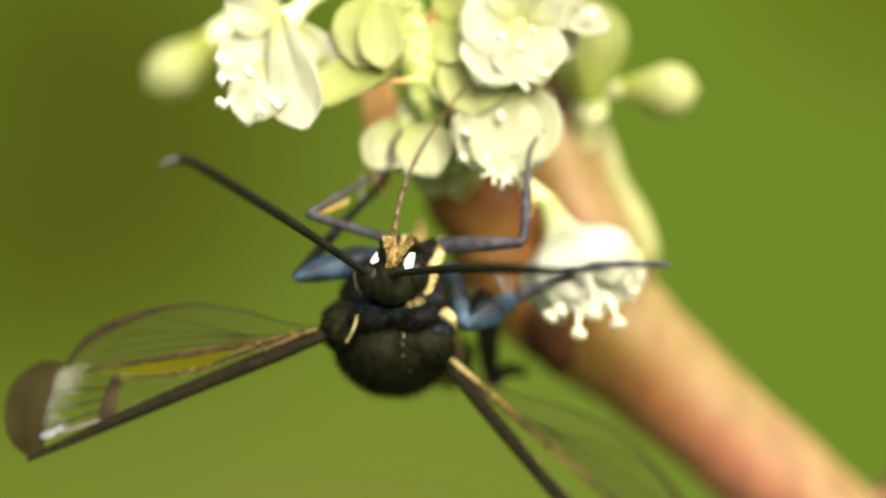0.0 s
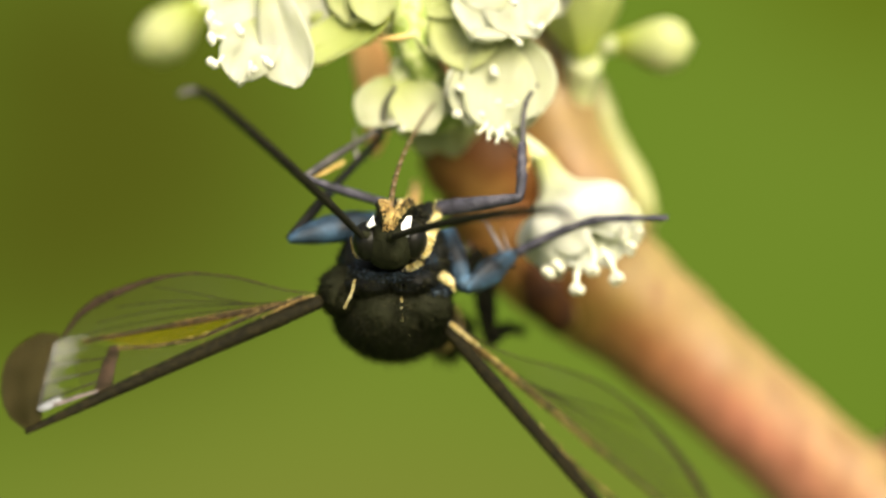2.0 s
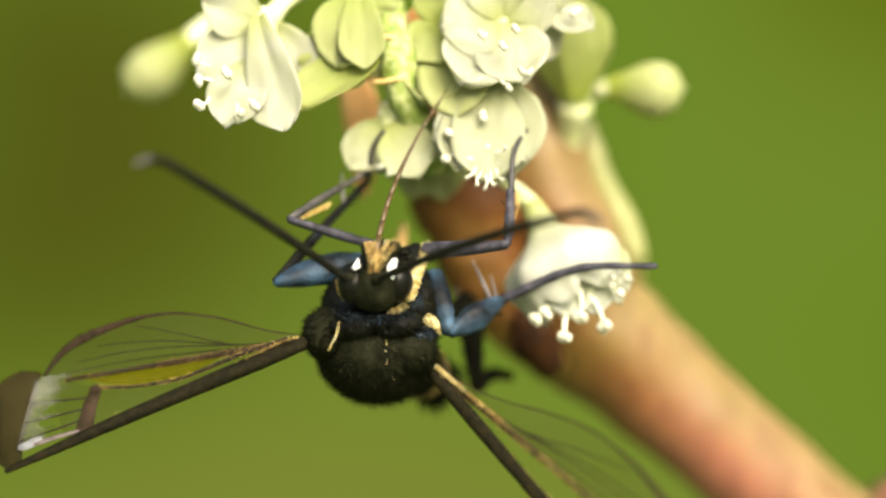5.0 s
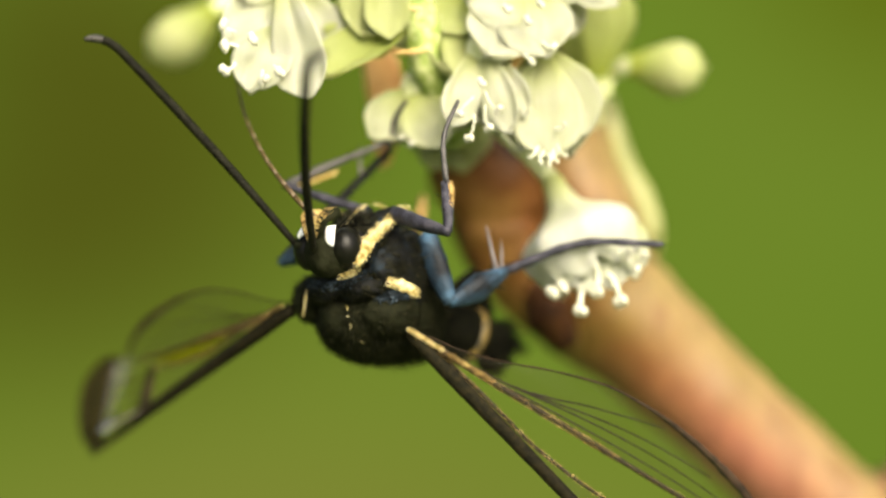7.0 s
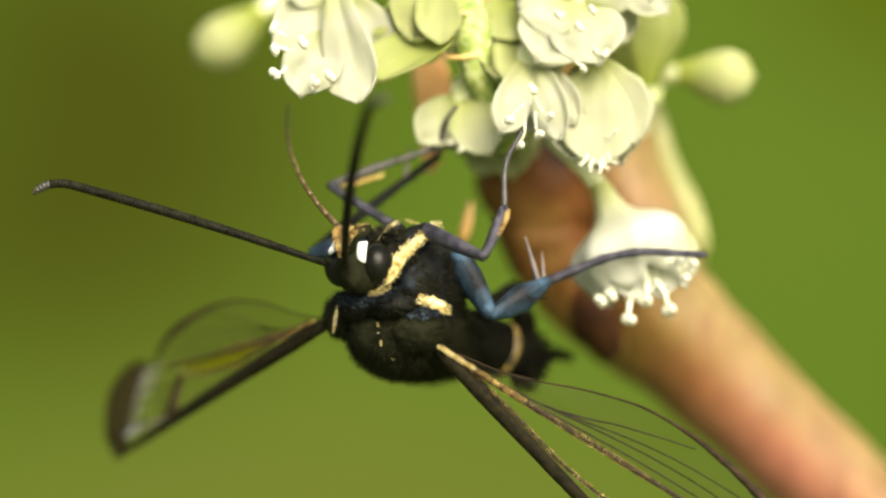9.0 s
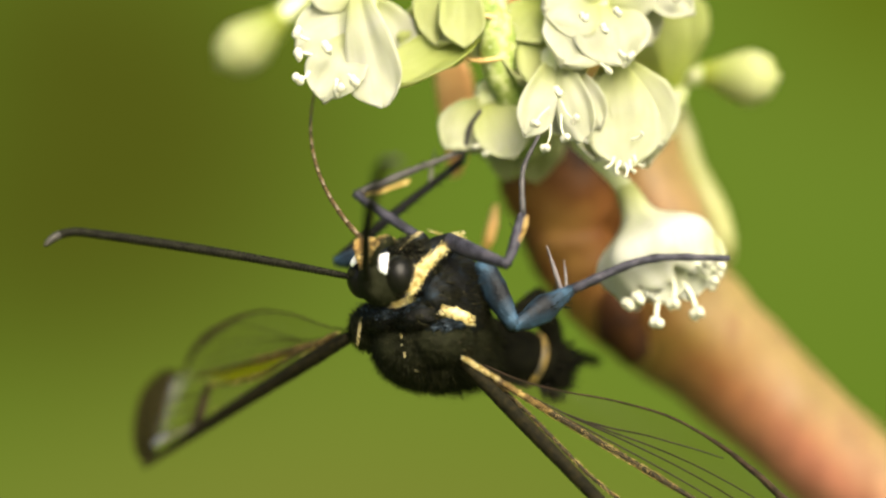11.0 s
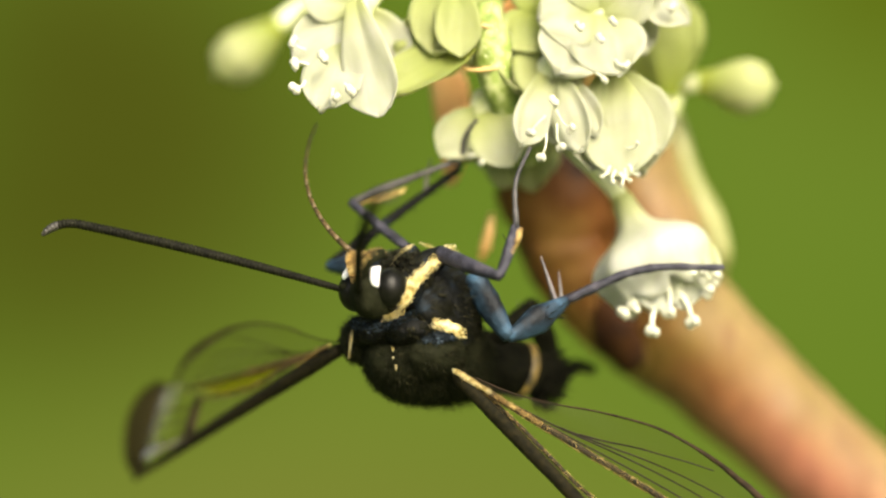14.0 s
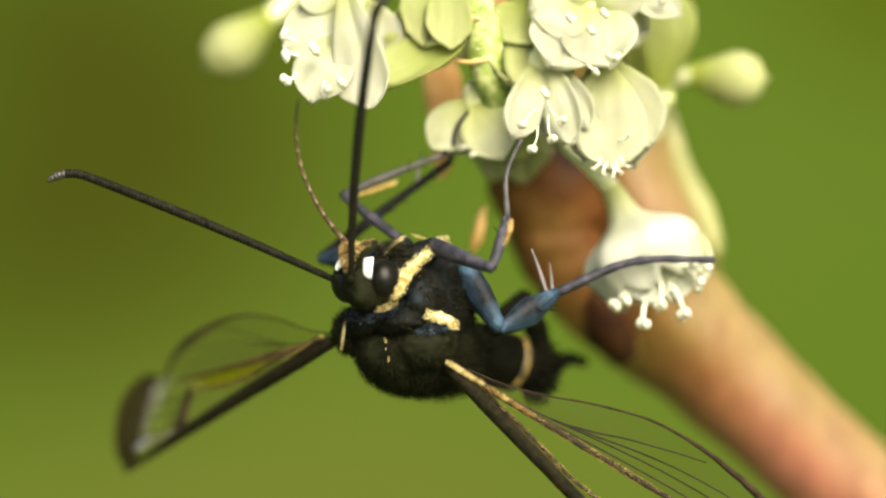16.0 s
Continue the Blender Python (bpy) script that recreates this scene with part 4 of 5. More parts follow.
# ---- wings: each is built with its span along Z and its width along X ----
def sheet(outline, thick=0.012):
    """A thin sheet from pairs (z, x) of its two edges: front x and back x at stations along the span."""
    bm = bmesh.new()
    rows = []
    for z, x0, x1 in outline:
        row = []
        for k in range(7):
            f = k / 6
            x = x0 + (x1 - x0) * f
            y = 0.05 * math.sin(f * math.pi * 3 + z * 0.6) * min(1, abs(x1 - x0)) + 0.02 * noise.noise(Vector((x * 2, z, 0)))
            row.append(((x, y + thick, z), (x, y - thick, z)))
        rows.append(row)
    vs = [[(bm.verts.new(a), bm.verts.new(b)) for a, b in row] for row in rows]
    for r, q in zip(vs, vs[1:]):
        for k in range(6):
            bm.faces.new((r[k][0], r[k + 1][0], q[k + 1][0], q[k][0]))
            bm.faces.new((r[k][1], q[k][1], q[k + 1][1], r[k + 1][1]))
    return bm


def edges(length, front, back, a=0.0, b=1.0, n=16):
    """Stations of a wing between the fractions a and b of its span."""
    return [(length * u, front(u), back(u)) for u in np.linspace(a, b, n)]


def wing(root, span, chord, length, width, hind_root, hind_span, hind_chord, hind_length, hind_width, shape, fold, edge):
    L, W = length / 9.6, width / 2.57
    outline = ((0, 0.28), (1.9, 0.41), (3.64, 0.45), (4.8, 0.72), (5.84, 1.15), (6.3, 1.40), (7.26, 2.22), (7.8, 2.45), (8.26, 2.57))
    front = lambda u: 0.06 * math.sin(u * math.pi) - 0.02
    back = lambda u: W * float(np.interp(u * 9.6, [q[0] for q in outline], [q[1] for q in outline]))
    inner = lambda x: L * float(np.interp(x / W, (0, 0.6, 1.9, 2.3, 2.57), (8.75, 8.55, 7.62, 7.35, 7.9)))
    outer = lambda x: L * float(np.interp(x / W, (0, 0.2, 0.6, 1.0, 1.4, 1.78, 2.1, 2.3, 2.5, 2.57), (9.2, 9.36, 9.58, 9.62, 9.56, 9.4, 9.2, 9.0, 8.55, 8.2)))

    def across(stations):
        """A sheet given from the leading edge to the trailing edge."""
        bm = sheet(stations)
        for v in bm.verts:
            v.co.x, v.co.z = v.co.z, v.co.x
        return bm

    fore = part("forewing", sheet(edges(length, front, back, 0, 0.765, 24)), MEMBRANE, moth, "clear forewing with dark veins and smoky tip", base=local(root, span, chord))
    part("wing_tip", across([(x, inner(x), outer(x)) for x in np.linspace(-0.03, 2.56 * W, 26)]), SMOKY_TIP, fore, "smoky brown wing tip")
    bm = across([(x, inner(x) - (0.62 + 0.2 * math.sin(x * 5)) * L, inner(x) + 0.12) for x in np.linspace(0.35, 2.1 * W, 18)])
    for v in bm.verts:
        v.co.y = v.co.y * 0.5 - 0.03
    part("wing_window", bm, WINDOW, fore, "milky white window inside the tip")
    for x in np.linspace(0.75, 2.1, 5) * W:
        a, b = Vector((x * 0.9 - 0.05, -0.05, inner(x) - 0.95 * L)), Vector((x, -0.05, inner(x) - 0.02))
        bm = tube_mesh([a.lerp(b, k) for k in np.linspace(0, 1, 7)], [0.02, 0.06 * W, 0.085 * W, 0.09 * W, 0.05 * W], 8, rough=0.3)
        for v in bm.verts:
            v.co.y = (v.co.y + 0.05) * 0.12 - 0.05
        part("window_streak", bm, WINDOW, fore, "milky white streak between the veins")
    part("pale_streak", tube_mesh(smooth_line([(0.22, -0.06, 6.9 * L), (0.30, -0.07, 7.6 * L), (0.36, -0.07, 8.2 * L)], 10), [0.07, 0.13, 0.12], 8, 0.35, rough=0.3), PALE_STREAK, fore, "pinkish grey streak beside the leading vein")
    bm = tube_mesh(smooth_line([(0.1, 0, 6.80 * L), (0.7 * W, 0, 6.42 * L), (1.22 * W, 0, 6.0 * L)], 10), [0.26 * L, 0.22 * L, 0.18 * L], 12, rough=0.2)
    for v in bm.verts:
        v.co.y *= 0.16
    part("wing_bar", bm, MARGIN, fore, "dark bar across the wing")
    lead = smooth_line([(front(u), 0, length * u) for u in np.linspace(0, 0.965, 14)], 40)
    part("leading_vein", tube_mesh(lead, [k * edge for k in (0.26, 0.31, 0.30, 0.28, 0.26, 0.23, 0.18, 0.1)], 10, 0.75, rough=0.05), COSTA, fore, "thick dark leading vein")
    rng = random.Random(17)
    trail = smooth_line([(back(u) * 0.98, -0.05, length * u) for u in np.linspace(0.04, 0.61, 8)], 40)
    rear = part("trailing_vein", tube_mesh(trail, [0.05, 0.06, 0.05, 0.04], 8, rough=0.2), DARK_VEIN, fore)
    part("gold_coat", strip(trail, 0.13, 60, rng, 0.5), GOLD_VEIN, rear, "golden scales on the vein")
    part("white_dash", ball_mesh((0.44 * W, -0.08, 8.34 * L), (0.13, 0.03, 0.34), rough=0.5), DASH, fore, "bluish white dash near the wing tip")
    part("root_coat", strip([(0.16, -0.18, 0.1), (0.2, -0.2, 0.5), (0.2, -0.2, 0.9), (0.18, -0.18, 1.6)], 0.10, 20, random.Random(8)), GOLD_VEIN, fore, "golden scales at the wing root")
    part("edge_coat", strip([(0.2 * edge, -0.12, 1.2), (0.22 * edge, -0.1, 3.0), (0.2 * edge, -0.1, 5.5)], 0.08, 5, random.Random(9), 1.2), GOLD_VEIN, fore, "golden specks along the wing edge")
    for f in (0.3, 0.52, 0.74):
        a, b = Vector((0.15 + 1.1 * W * f, 0, (6.75 - 0.85 * f) * L)), Vector((2.1 * W * f, 0, inner(2.1 * W * f) + 0.1))
        part("vein", tube_mesh([a, a.lerp(b, 0.5), b], [0.03, 0.025], 6), DARK_VEIN, fore)
    hf = lambda u: -0.05 * hind_width
    hb = lambda u: hind_width * float(np.interp(u, *shape))
    hind = part("hindwing", sheet(edges(hind_length, hf, hb, 0.0, 1.0, 24)), MEMBRANE, moth, "clear hindwing with thin dark veins", base=local(hind_root, hind_span, hind_chord))
    rim = smooth_line([(hb(u), 0, hind_length * u) for u in np.linspace(0.02, 1.0, 12)], 48)
    bm = tube_mesh(rim, [0.02, 0.022, 0.03, 0.04, 0.09, 0.14, 0.05], 6, rough=0.4)
    for v in bm.verts:
        v.co.y *= 0.3
    part("margin", bm, MARGIN, hind, "dark fringed margin")
    lead = [(hf(u), 0, hind_length * u) for u in np.linspace(0.0, 0.92, 24)]
    vein = part("leading_vein", tube_mesh(lead, [0.09, 0.085, 0.08, 0.07, 0.05], 8, rough=0.2), DARK_VEIN, hind)
    part("gold_coat", strip(smooth_line(lead[:15], 40), 0.20, 100, rng, 0.5, 0.6), AMBER if fold else GOLD_VEIN, vein, "golden scales on the vein")
    part("gold_coat", strip(smooth_line(lead[14:], 40), 0.14, 50, rng, 0.5, 0.6), AMBER if fold else GOLD_VEIN, vein, "golden scales on the vein")
    if fold:
        part("fold", sheet([(z, -0.06 - 0.55 * math.sin((z - 2.2) / 4.3 * math.pi), 0.0) for z in np.linspace(2.2, 6.5, 16)]), FOLD, hind, "amber-tinted fold of the wing")
    for f, lo, hi in ((0.22, 0.08, 0.92), (0.45, 0.1, 0.86), (0.66, 0.25, 0.78), (0.84, 0.3, 0.62)):
        part("vein", tube_mesh(smooth_line([(hf(u) + (hb(u) - hf(u)) * f * (0.35 + 0.65 * (u - lo) / (hi - lo)), 0, hind_length * u) for u in np.linspace(lo, hi, 6)], 14), [0.03, 0.02] if not fold else [0.022, 0.014], 5), DARK_VEIN, hind)
    return fore, hind


WINGS_LEFT = wing((-1.9, -1.42, 0.42), (-8.4, 0.62, -3.32), (0.27, 0.28, 0.95), 9.35, 2.57,
     (-1.9, -1.25, 0.55), (-7.1, 1.3, -1.0), (-0.05, 0.1, 1.0), 7.5, 1.34,
     ((0, 0.13, 0.30, 0.446, 0.60, 0.79, 0.93, 1.0), (0.05, 0.26, 0.69, 0.94, 1.0, 0.83, 0.52, 0.12)), True, 0.95)
wing((1.6, -0.78, -0.48), (5.97, 2.36, -7.67), (0.3, 0.9, 0.5), 12.2, 2.3,
     (1.9, -0.72, -0.55), (6.46, 4.88, -5.87), (0.75, 0.38, 1.14), 11.5, 1.6,
     ((0, 0.09, 0.174, 0.3, 0.435, 0.6, 0.78, 0.9, 1.0), (0.04, 0.12, 0.27, 0.62, 0.94, 1.0, 0.79, 0.5, 0.1)), False, 0.68)
part("root_stripe", strip([(1.72, -1.0, -0.36), (2.0, -0.8, -0.62), (2.45, -0.48, -1.02)], 0.13, 22, random.Random(32), 0.45, 0.8), YELLOW, moth, "cream scale stripe at the wing root")
part("root_stripe", strip([(1.75, -0.95, -0.40), (2.2, -0.62, -0.82), (2.9, -0.12, -1.46), (3.5, 0.32, -2.0)], 0.15, 46, random.Random(31), 0.45, 0.8), GOLD_VEIN, moth, "cream and gold scale stripe at the wing root")


# ---- feelers and tongue ----
def antenna(bow, hook, reach):
    """A long feeler with fine rings; its chord lies along Z and its hooked tip bends to +X."""
    n, x, z, line = 320, 0.0, 0.0, []
    for i in range(n + 1):
        u = i / n
        line.append(Vector((x, 0, z)))
        h = radians(bow * (u - 0.4) + hook * max(0.0, (u - reach) / (1 - reach)) ** 1.3)
        x, z = x + math.sin(h) * 8.6 / n, z + math.cos(h) * 8.6 / n
    e = line[-1]
    turn = math.atan2(e.x, e.z)
    line = [Vector((p.x * math.cos(turn) - p.z * math.sin(turn), 0, p.x * math.sin(turn) + p.z * math.cos(turn))) for p in line]
    rad = [0.092 + 0.045 * math.sin(min(1, i / n * 1.15) * math.pi * 0.75) for i in range(n + 1)]
    rad = [r * (0.86, 0.96, 1.04, 1.08)[i % 4] * (1 if i < n * 0.95 else math.sqrt(max(0.05, 1 - ((i / n - 0.95) / 0.052) ** 2))) for i, r in enumerate(rad)]
    k = int(n * 0.94)
    ob = part("antenna", tube_mesh(line[:k + 1], rad[:k + 1], 9), ANTENNA, moth, "long black ringed antenna with hooked tip")
    part("antenna_tip", tube_mesh(line[k:], rad[k:], 9), ANTENNA_TIP, ob, "greyish hooked tip")
    return ob


ANTENNA_A = antenna(5, 62, 0.86)
ANTENNA_B = antenna(10, 66, 0.88)
tongue = part("proboscis", ball_mesh((0.2, -2.6, 2.7), (0.13, 0.13, 0.16), rough=0.1, u=10, v=8), BROWN, moth, "thin brown proboscis")
TONGUE_PIECES, TONGUE_STEP = [], 0.49
for i in range(12):
    r = 0.088 - 0.005 * i
    TONGUE_PIECES.append(part("tongue_piece", tube_mesh([(0, 0, 0), (0, 0, TONGUE_STEP * 0.5), (0, 0, TONGUE_STEP)], [r, r - 0.003], 8), BROWN, tongue))


# ---- legs ----
def leg(name, hip, upper, lower, foot, mats, radii, bend=0.12, spurs=(), tuft=None, pole=(0, 0, 1)):
    """Thigh, shin and foot, each grown along Z from its joint with X towards the bend."""
    rng = random.Random(len(name))
    thigh = part("thigh", tube_mesh(smooth_line([(0, 0, 0), (0.02, 0, upper * 0.5), (0, 0, upper)], 10), radii[0], 12, 0.8, rough=0.08), mats[0], moth)
    shin = part("shin", tube_mesh(smooth_line([(0, 0, 0), (0.03, 0, lower * 0.5), (0, 0, lower)], 12), radii[1], 12, 0.8, rough=0.12), mats[1], moth)
    line = smooth_line([(0, 0, 0), (bend * foot, 0, foot * 0.5), (0, 0, foot)], 20)
    rad = [r * (1.18 if i % 4 == 3 else 1) for i, r in enumerate(np.interp(np.linspace(0, 1, 21), np.linspace(0, 1, len(radii[2])), radii[2]))]
    toe = part("foot", tube_mesh(line, rad, 8, rough=0.1), mats[2], moth)
    for z, e, r in spurs:
        part("spur", tube_mesh(smooth_line([(0, 0, z), Vector((0, 0, z)).lerp(Vector(e), 0.5) + Vector((0.03, 0, 0)), e], 6), [r, r * 0.8, r * 0.25], 6), SPUR, shin)
    if tuft:
        part("tuft", strip(tuft, 0.13, 30, rng, 0.5, 0.7), ORANGE, shin, "orange-yellow scale tuft")
    for k in range(18 if radii[1][1] > 0.25 else 8):
        a, z = rng.uniform(0, 6.28), lower * rng.uniform(0.35, 0.98)
        r = float(np.interp(z / lower, np.linspace(0, 1, len(radii[1])), radii[1]))
        p = Vector((math.cos(a) * r, math.sin(a) * r * 0.8, z))
        part("bristle", tube_mesh([p, p + Vector((math.cos(a) * 0.16, math.sin(a) * 0.16, 0.16))], [0.022, 0.006], 4), BLACK, shin)
    return {"hip": Vector(hip), "upper": upper, "lower": lower, "thigh": thigh, "shin": shin, "foot": toe, "pole": Vector(pole)}


LEG_FL = leg("front", (0.1, -0.4, 3.05), 2.5, 3.35, 1.25, (LEG, TARSUS, TARSUS), ((0.17, 0.17, 0.14), (0.11, 0.13, 0.085, 0.075), (0.075, 0.055)),
             tuft=[(-0.06, -0.1, 0.25), (-0.16, -0.12, 0.9), (-0.2, -0.1, 1.5)], pole=(-1, -0.2, 0.35))
LEG_FR = leg("front", (1.5, -0.9, 2.85), 2.35, 1.6, 2.45, (LEG, LEG, TARSUS), ((0.24, 0.23, 0.14), (0.12, 0.17, 0.14), (0.085, 0.07, 0.055)),
             tuft=[(0.12, 0, 0.75), (0.2, 0, 1.15), (0.16, 0, 1.5)], pole=(0.66, -0.42, -0.62))
LEG_ML = leg("middle", (-0.3, 0.2, 2.6), 2.6, 4.6, 1.3, (BLUE, BLUE_BLACK, TARSUS), ((0.34, 0.52, 0.52, 0.40, 0.18), (0.13, 0.17, 0.15, 0.13, 0.11, 0.1), (0.1, 0.07)),
             spurs=((3.4, (0.7, 0.3, 4.2), 0.06),), pole=(-0.8, -0.47, -0.37))
LEG_MR = leg("middle", (1.65, 0.3, 2.15), 2.0, 2.1, 4.45, (BLUE, BLUE, LEG), ((0.34, 0.40, 0.34, 0.20), (0.18, 0.32, 0.43, 0.30, 0.16), (0.14, 0.12, 0.1, 0.08)), bend=0.09,
             spurs=((1.75, (-1.35, -0.35, 2.1), 0.075), (1.9, (-0.8, -0.1, 2.4), 0.05)), pole=(-0.15, -0.66, -0.73))
LEG_HR = leg("hind", (1.4, 1.6, 0.3), 2.4, 2.6, 1.9, (JET, JET, JET), ((0.3, 0.35, 0.28), (0.25, 0.36, 0.3, 0.2), (0.22, 0.2, 0.14)), spurs=((0.5, (-0.4, -0.1, -0.4), 0.06),), pole=(0, -0.04, 1))

# ---- what moves ----
# seconds, place of the thorax in mm, turn and lean in degrees
MOTH_ROWS = [
    (0, 0.66, 1.8, -1.93, 0, 0),
    (0.5, 0.69, 1.8, -1.99, 0, 0),
    (1, 0.69, 1.8, -2.03, 0, 0),
    (1.5, 0.69, 1.8, -2.08, 0, 0),
    (2, 0.69, 1.8, -2.11, 0, 0),
    (2.5, 0.7, 1.8, -2.11, 0, 0),
    (3, 0.67, 1.8, -2.13, 0, 0),
    (3.5, 0.66, 1.8, -2.15, 0, 0),
    (3.7, 0.68, 1.8, -2.15, 0, 0),
    (5.8, 0.66, 1.8, -1.93, 0, 0),
    (6, 0.59, 1.8, -1.95, 0, -1.5),
    (6.2, 0.51, 1.8, -1.96, -3, -3),
    (6.5, 0.4, 1.8, -2, -7, -6.5),
    (6.7, 0.2, 1.8, -1.97, -11, -6.5),
    (6.85, 0.26, 1.8, -1.91, -24, -5.45),
    (7, 0.26, 1.8, -1.86, -33, -4.4),
    (7.5, 0.04, 1.8, -1.98, -33.23, -4.42),
    (8, -0.08, 1.8, -2.05, -33.45, -4.45),
    (8.5, -0.17, 1.8, -2.1, -33.68, -4.47),
    (9, -0.2, 1.8, -2.15, -33.91, -4.49),
    (9.2, -0.22, 1.8, -2.15, -34, -4.5),
    (11.3, -0.23, 1.8, -2.33, -36, -4.7),
    (11.5, -0.23, 1.8, -2.34, -35.96, -4.7),
    (12, -0.29, 1.8, -2.4, -35.85, -4.69),
    (12.5, -0.31, 1.8, -2.45, -35.74, -4.67),
    (13, -0.32, 1.8, -2.42, -35.64, -4.66),
    (13.5, -0.33, 1.8, -2.41, -35.53, -4.65),
    (14, -0.37, 1.8, -2.41, -35.43, -4.64),
    (14.5, -0.35, 1.8, -2.44, -35.32, -4.63),
    (15, -0.34, 1.8, -2.41, -35.21, -4.62),
    (15.5, -0.34, 1.8, -2.42, -35.11, -4.61),
    (16, -0.33, 1.8, -2.4, -35, -4.6),
]
# seconds and the place of the antenna's tip in mm
ANTENNA_A_ROWS = [
    (0, -5.09, -6.75, 3.14),
    (0.3, -4.97, -6.90, 2.98),
    (0.5, -4.88, -6.85, 3.18),
    (0.75, -4.93, -6.93, 2.92),
    (1, -5.04, -6.91, 2.74),
    (1.2, -4.96, -6.98, 2.72),
    (1.5, -4.99, -6.99, 2.60),
    (1.8, -4.67, -7.18, 2.75),
    (2, -4.39, -6.78, 3.85),
    (2.2, -3.76, -6.40, 4.94),
    (2.5, -3.50, -6.41, 5.13),
    (2.7, -3.65, -5.48, 5.88),
    (3, -1.36, -4.28, 7.49),
    (3.1, -1.23, -4.50, 7.41),
    (3.3, -5.36, -6.01, 3.71),
    (3.5, -5.43, -6.16, 3.38),
    (3.7, -5.22, -6.41, 3.28),
    (4.1, -5.08, -6.50, 3.41),
    (4.5, -4.31, -6.01, 4.97),
    (4.9, -5.19, -6.49, 3.35),
    (5.4, -5.00, -6.87, 2.99),
    (5.8, -5.06, -6.81, 3.07),
    (5.9, -5.35, -6.80, 2.64),
    (6, -6.30, -5.82, 2.68),
    (6.1, -6.93, -3.88, 4.13),
    (6.2, -6.28, 0.37, 6.05),
    (6.3, -5.32, 0.48, 6.93),
    (6.4, -7.85, -4.89, 1.34),
]
ANTENNA_A_ROWS += [
    (6.5, -9.15, -0.31, 1.81),
    (6.6, -8.55, 0.05, 3.87),
    (6.7, -7.68, 0.29, 5.39),
    (6.8, -7.69, 0.40, 5.64),
    (7, -7.82, 0.63, 5.91),
    (7.1, -7.83, 0.64, 5.91),
    (7.2, -8.49, -2.82, 4.48),
    (7.3, -8.72, -2.73, 4.23),
    (7.5, -7.12, 0.79, 6.58),
    (7.7, -8.77, 0.53, 4.98),
    (7.9, -9.61, 0.33, 3.72),
    (8, -9.81, 0.26, 3.36),
    (8.2, -10.05, 0.19, 2.86),
    (8.5, -10.32, 0.08, 2.22),
    (8.7, -10.35, 0.09, 2.14),
    (9, -10.49, 0.02, 1.67),
    (9.2, -10.56, -0.02, 1.46),
    (9.7, -10.66, -0.10, 0.98),
    (10.2, -10.43, 0.17, 2.04),
    (10.7, -10.68, -0.05, 0.97),
    (11.3, -10.56, -1.98, 0.18),
    (11.5, -10.77, -0.19, 0.39),
    (11.8, -10.62, 0.11, 1.43),
    (12, -10.66, 0.08, 1.35),
    (12.2, -10.74, -0.01, 0.97),
    (12.5, -10.84, -0.17, 0.32),
    (12.7, -10.82, -0.11, 0.52),
    (13, -10.57, -2.16, 0.35),
    (13.5, -10.74, 0.01, 1.09),
    (14, -10.79, -0.01, 1.01),
    (14.3, -10.79, -0.03, 0.91),
    (14.5, -10.84, -0.15, 0.50),
    (14.6, -10.87, -0.23, 0.25),
    (14.7, -10.88, -0.29, 0.07),
    (14.8, -10.86, -0.23, 0.25),
    (14.9, -10.80, -0.08, 0.79),
    (15, -10.61, 0.13, 1.67),
    (15.1, -10.32, 0.31, 2.53),
    (15.2, -10.20, 0.37, 2.81),
    (15.3, -10.05, 0.43, 3.12),
    (15.4, -9.65, 0.57, 3.85),
    (15.5, -9.05, 0.72, 4.69),
    (15.7, -7.88, 0.91, 5.88),
    (15.8, -9.09, 0.69, 4.64),
    (15.9, -10.15, 0.37, 2.91),
    (16, -10.41, 0.24, 2.25),
]
ANTENNA_B_ROWS = [
    (0, 5.68, -7.86, -0.41),
    (0.3, 5.64, -7.91, -0.36),
    (0.5, 5.61, -7.95, 0.11),
    (0.75, 5.49, -8.04, 0.06),
    (1, 5.32, -8.15, 0.05),
    (1.2, 5.92, -7.71, 0.44),
    (1.5, 6.64, -7.06, 0.70),
    (1.8, 6.44, -7.25, 0.70),
    (2, 5.45, -8.07, 0.03),
    (2.2, 5.77, -7.84, -0.34),
    (2.5, 5.77, -7.85, -0.03),
    (2.7, 5.84, -7.76, -0.53),
    (3, 5.76, -7.81, -0.54),
    (3.1, 5.85, -7.75, -0.50),
    (3.3, 6.05, -7.61, 0.05),
    (3.5, 6.57, -7.13, 0.30),
    (3.7, 6.89, -6.66, 1.28),
    (4.1, 6.32, -7.35, 0.58),
    (4.5, 6.17, -7.51, 0.18),
    (4.9, 6.51, -7.12, 1.02),
    (5.4, 6.76, -6.32, 2.74),
    (5.8, 6.49, -5.25, 4.59),
    (5.9, 6.46, -4.38, 5.20),
    (6, 5.73, -5.14, 5.37),
    (6.1, 4.26, -8.24, 2.16),
    (6.2, 3.45, -8.29, 2.74),
    (6.3, 2.22, -7.64, 4.66),
    (6.4, 1.70, -6.47, 6.02),
]
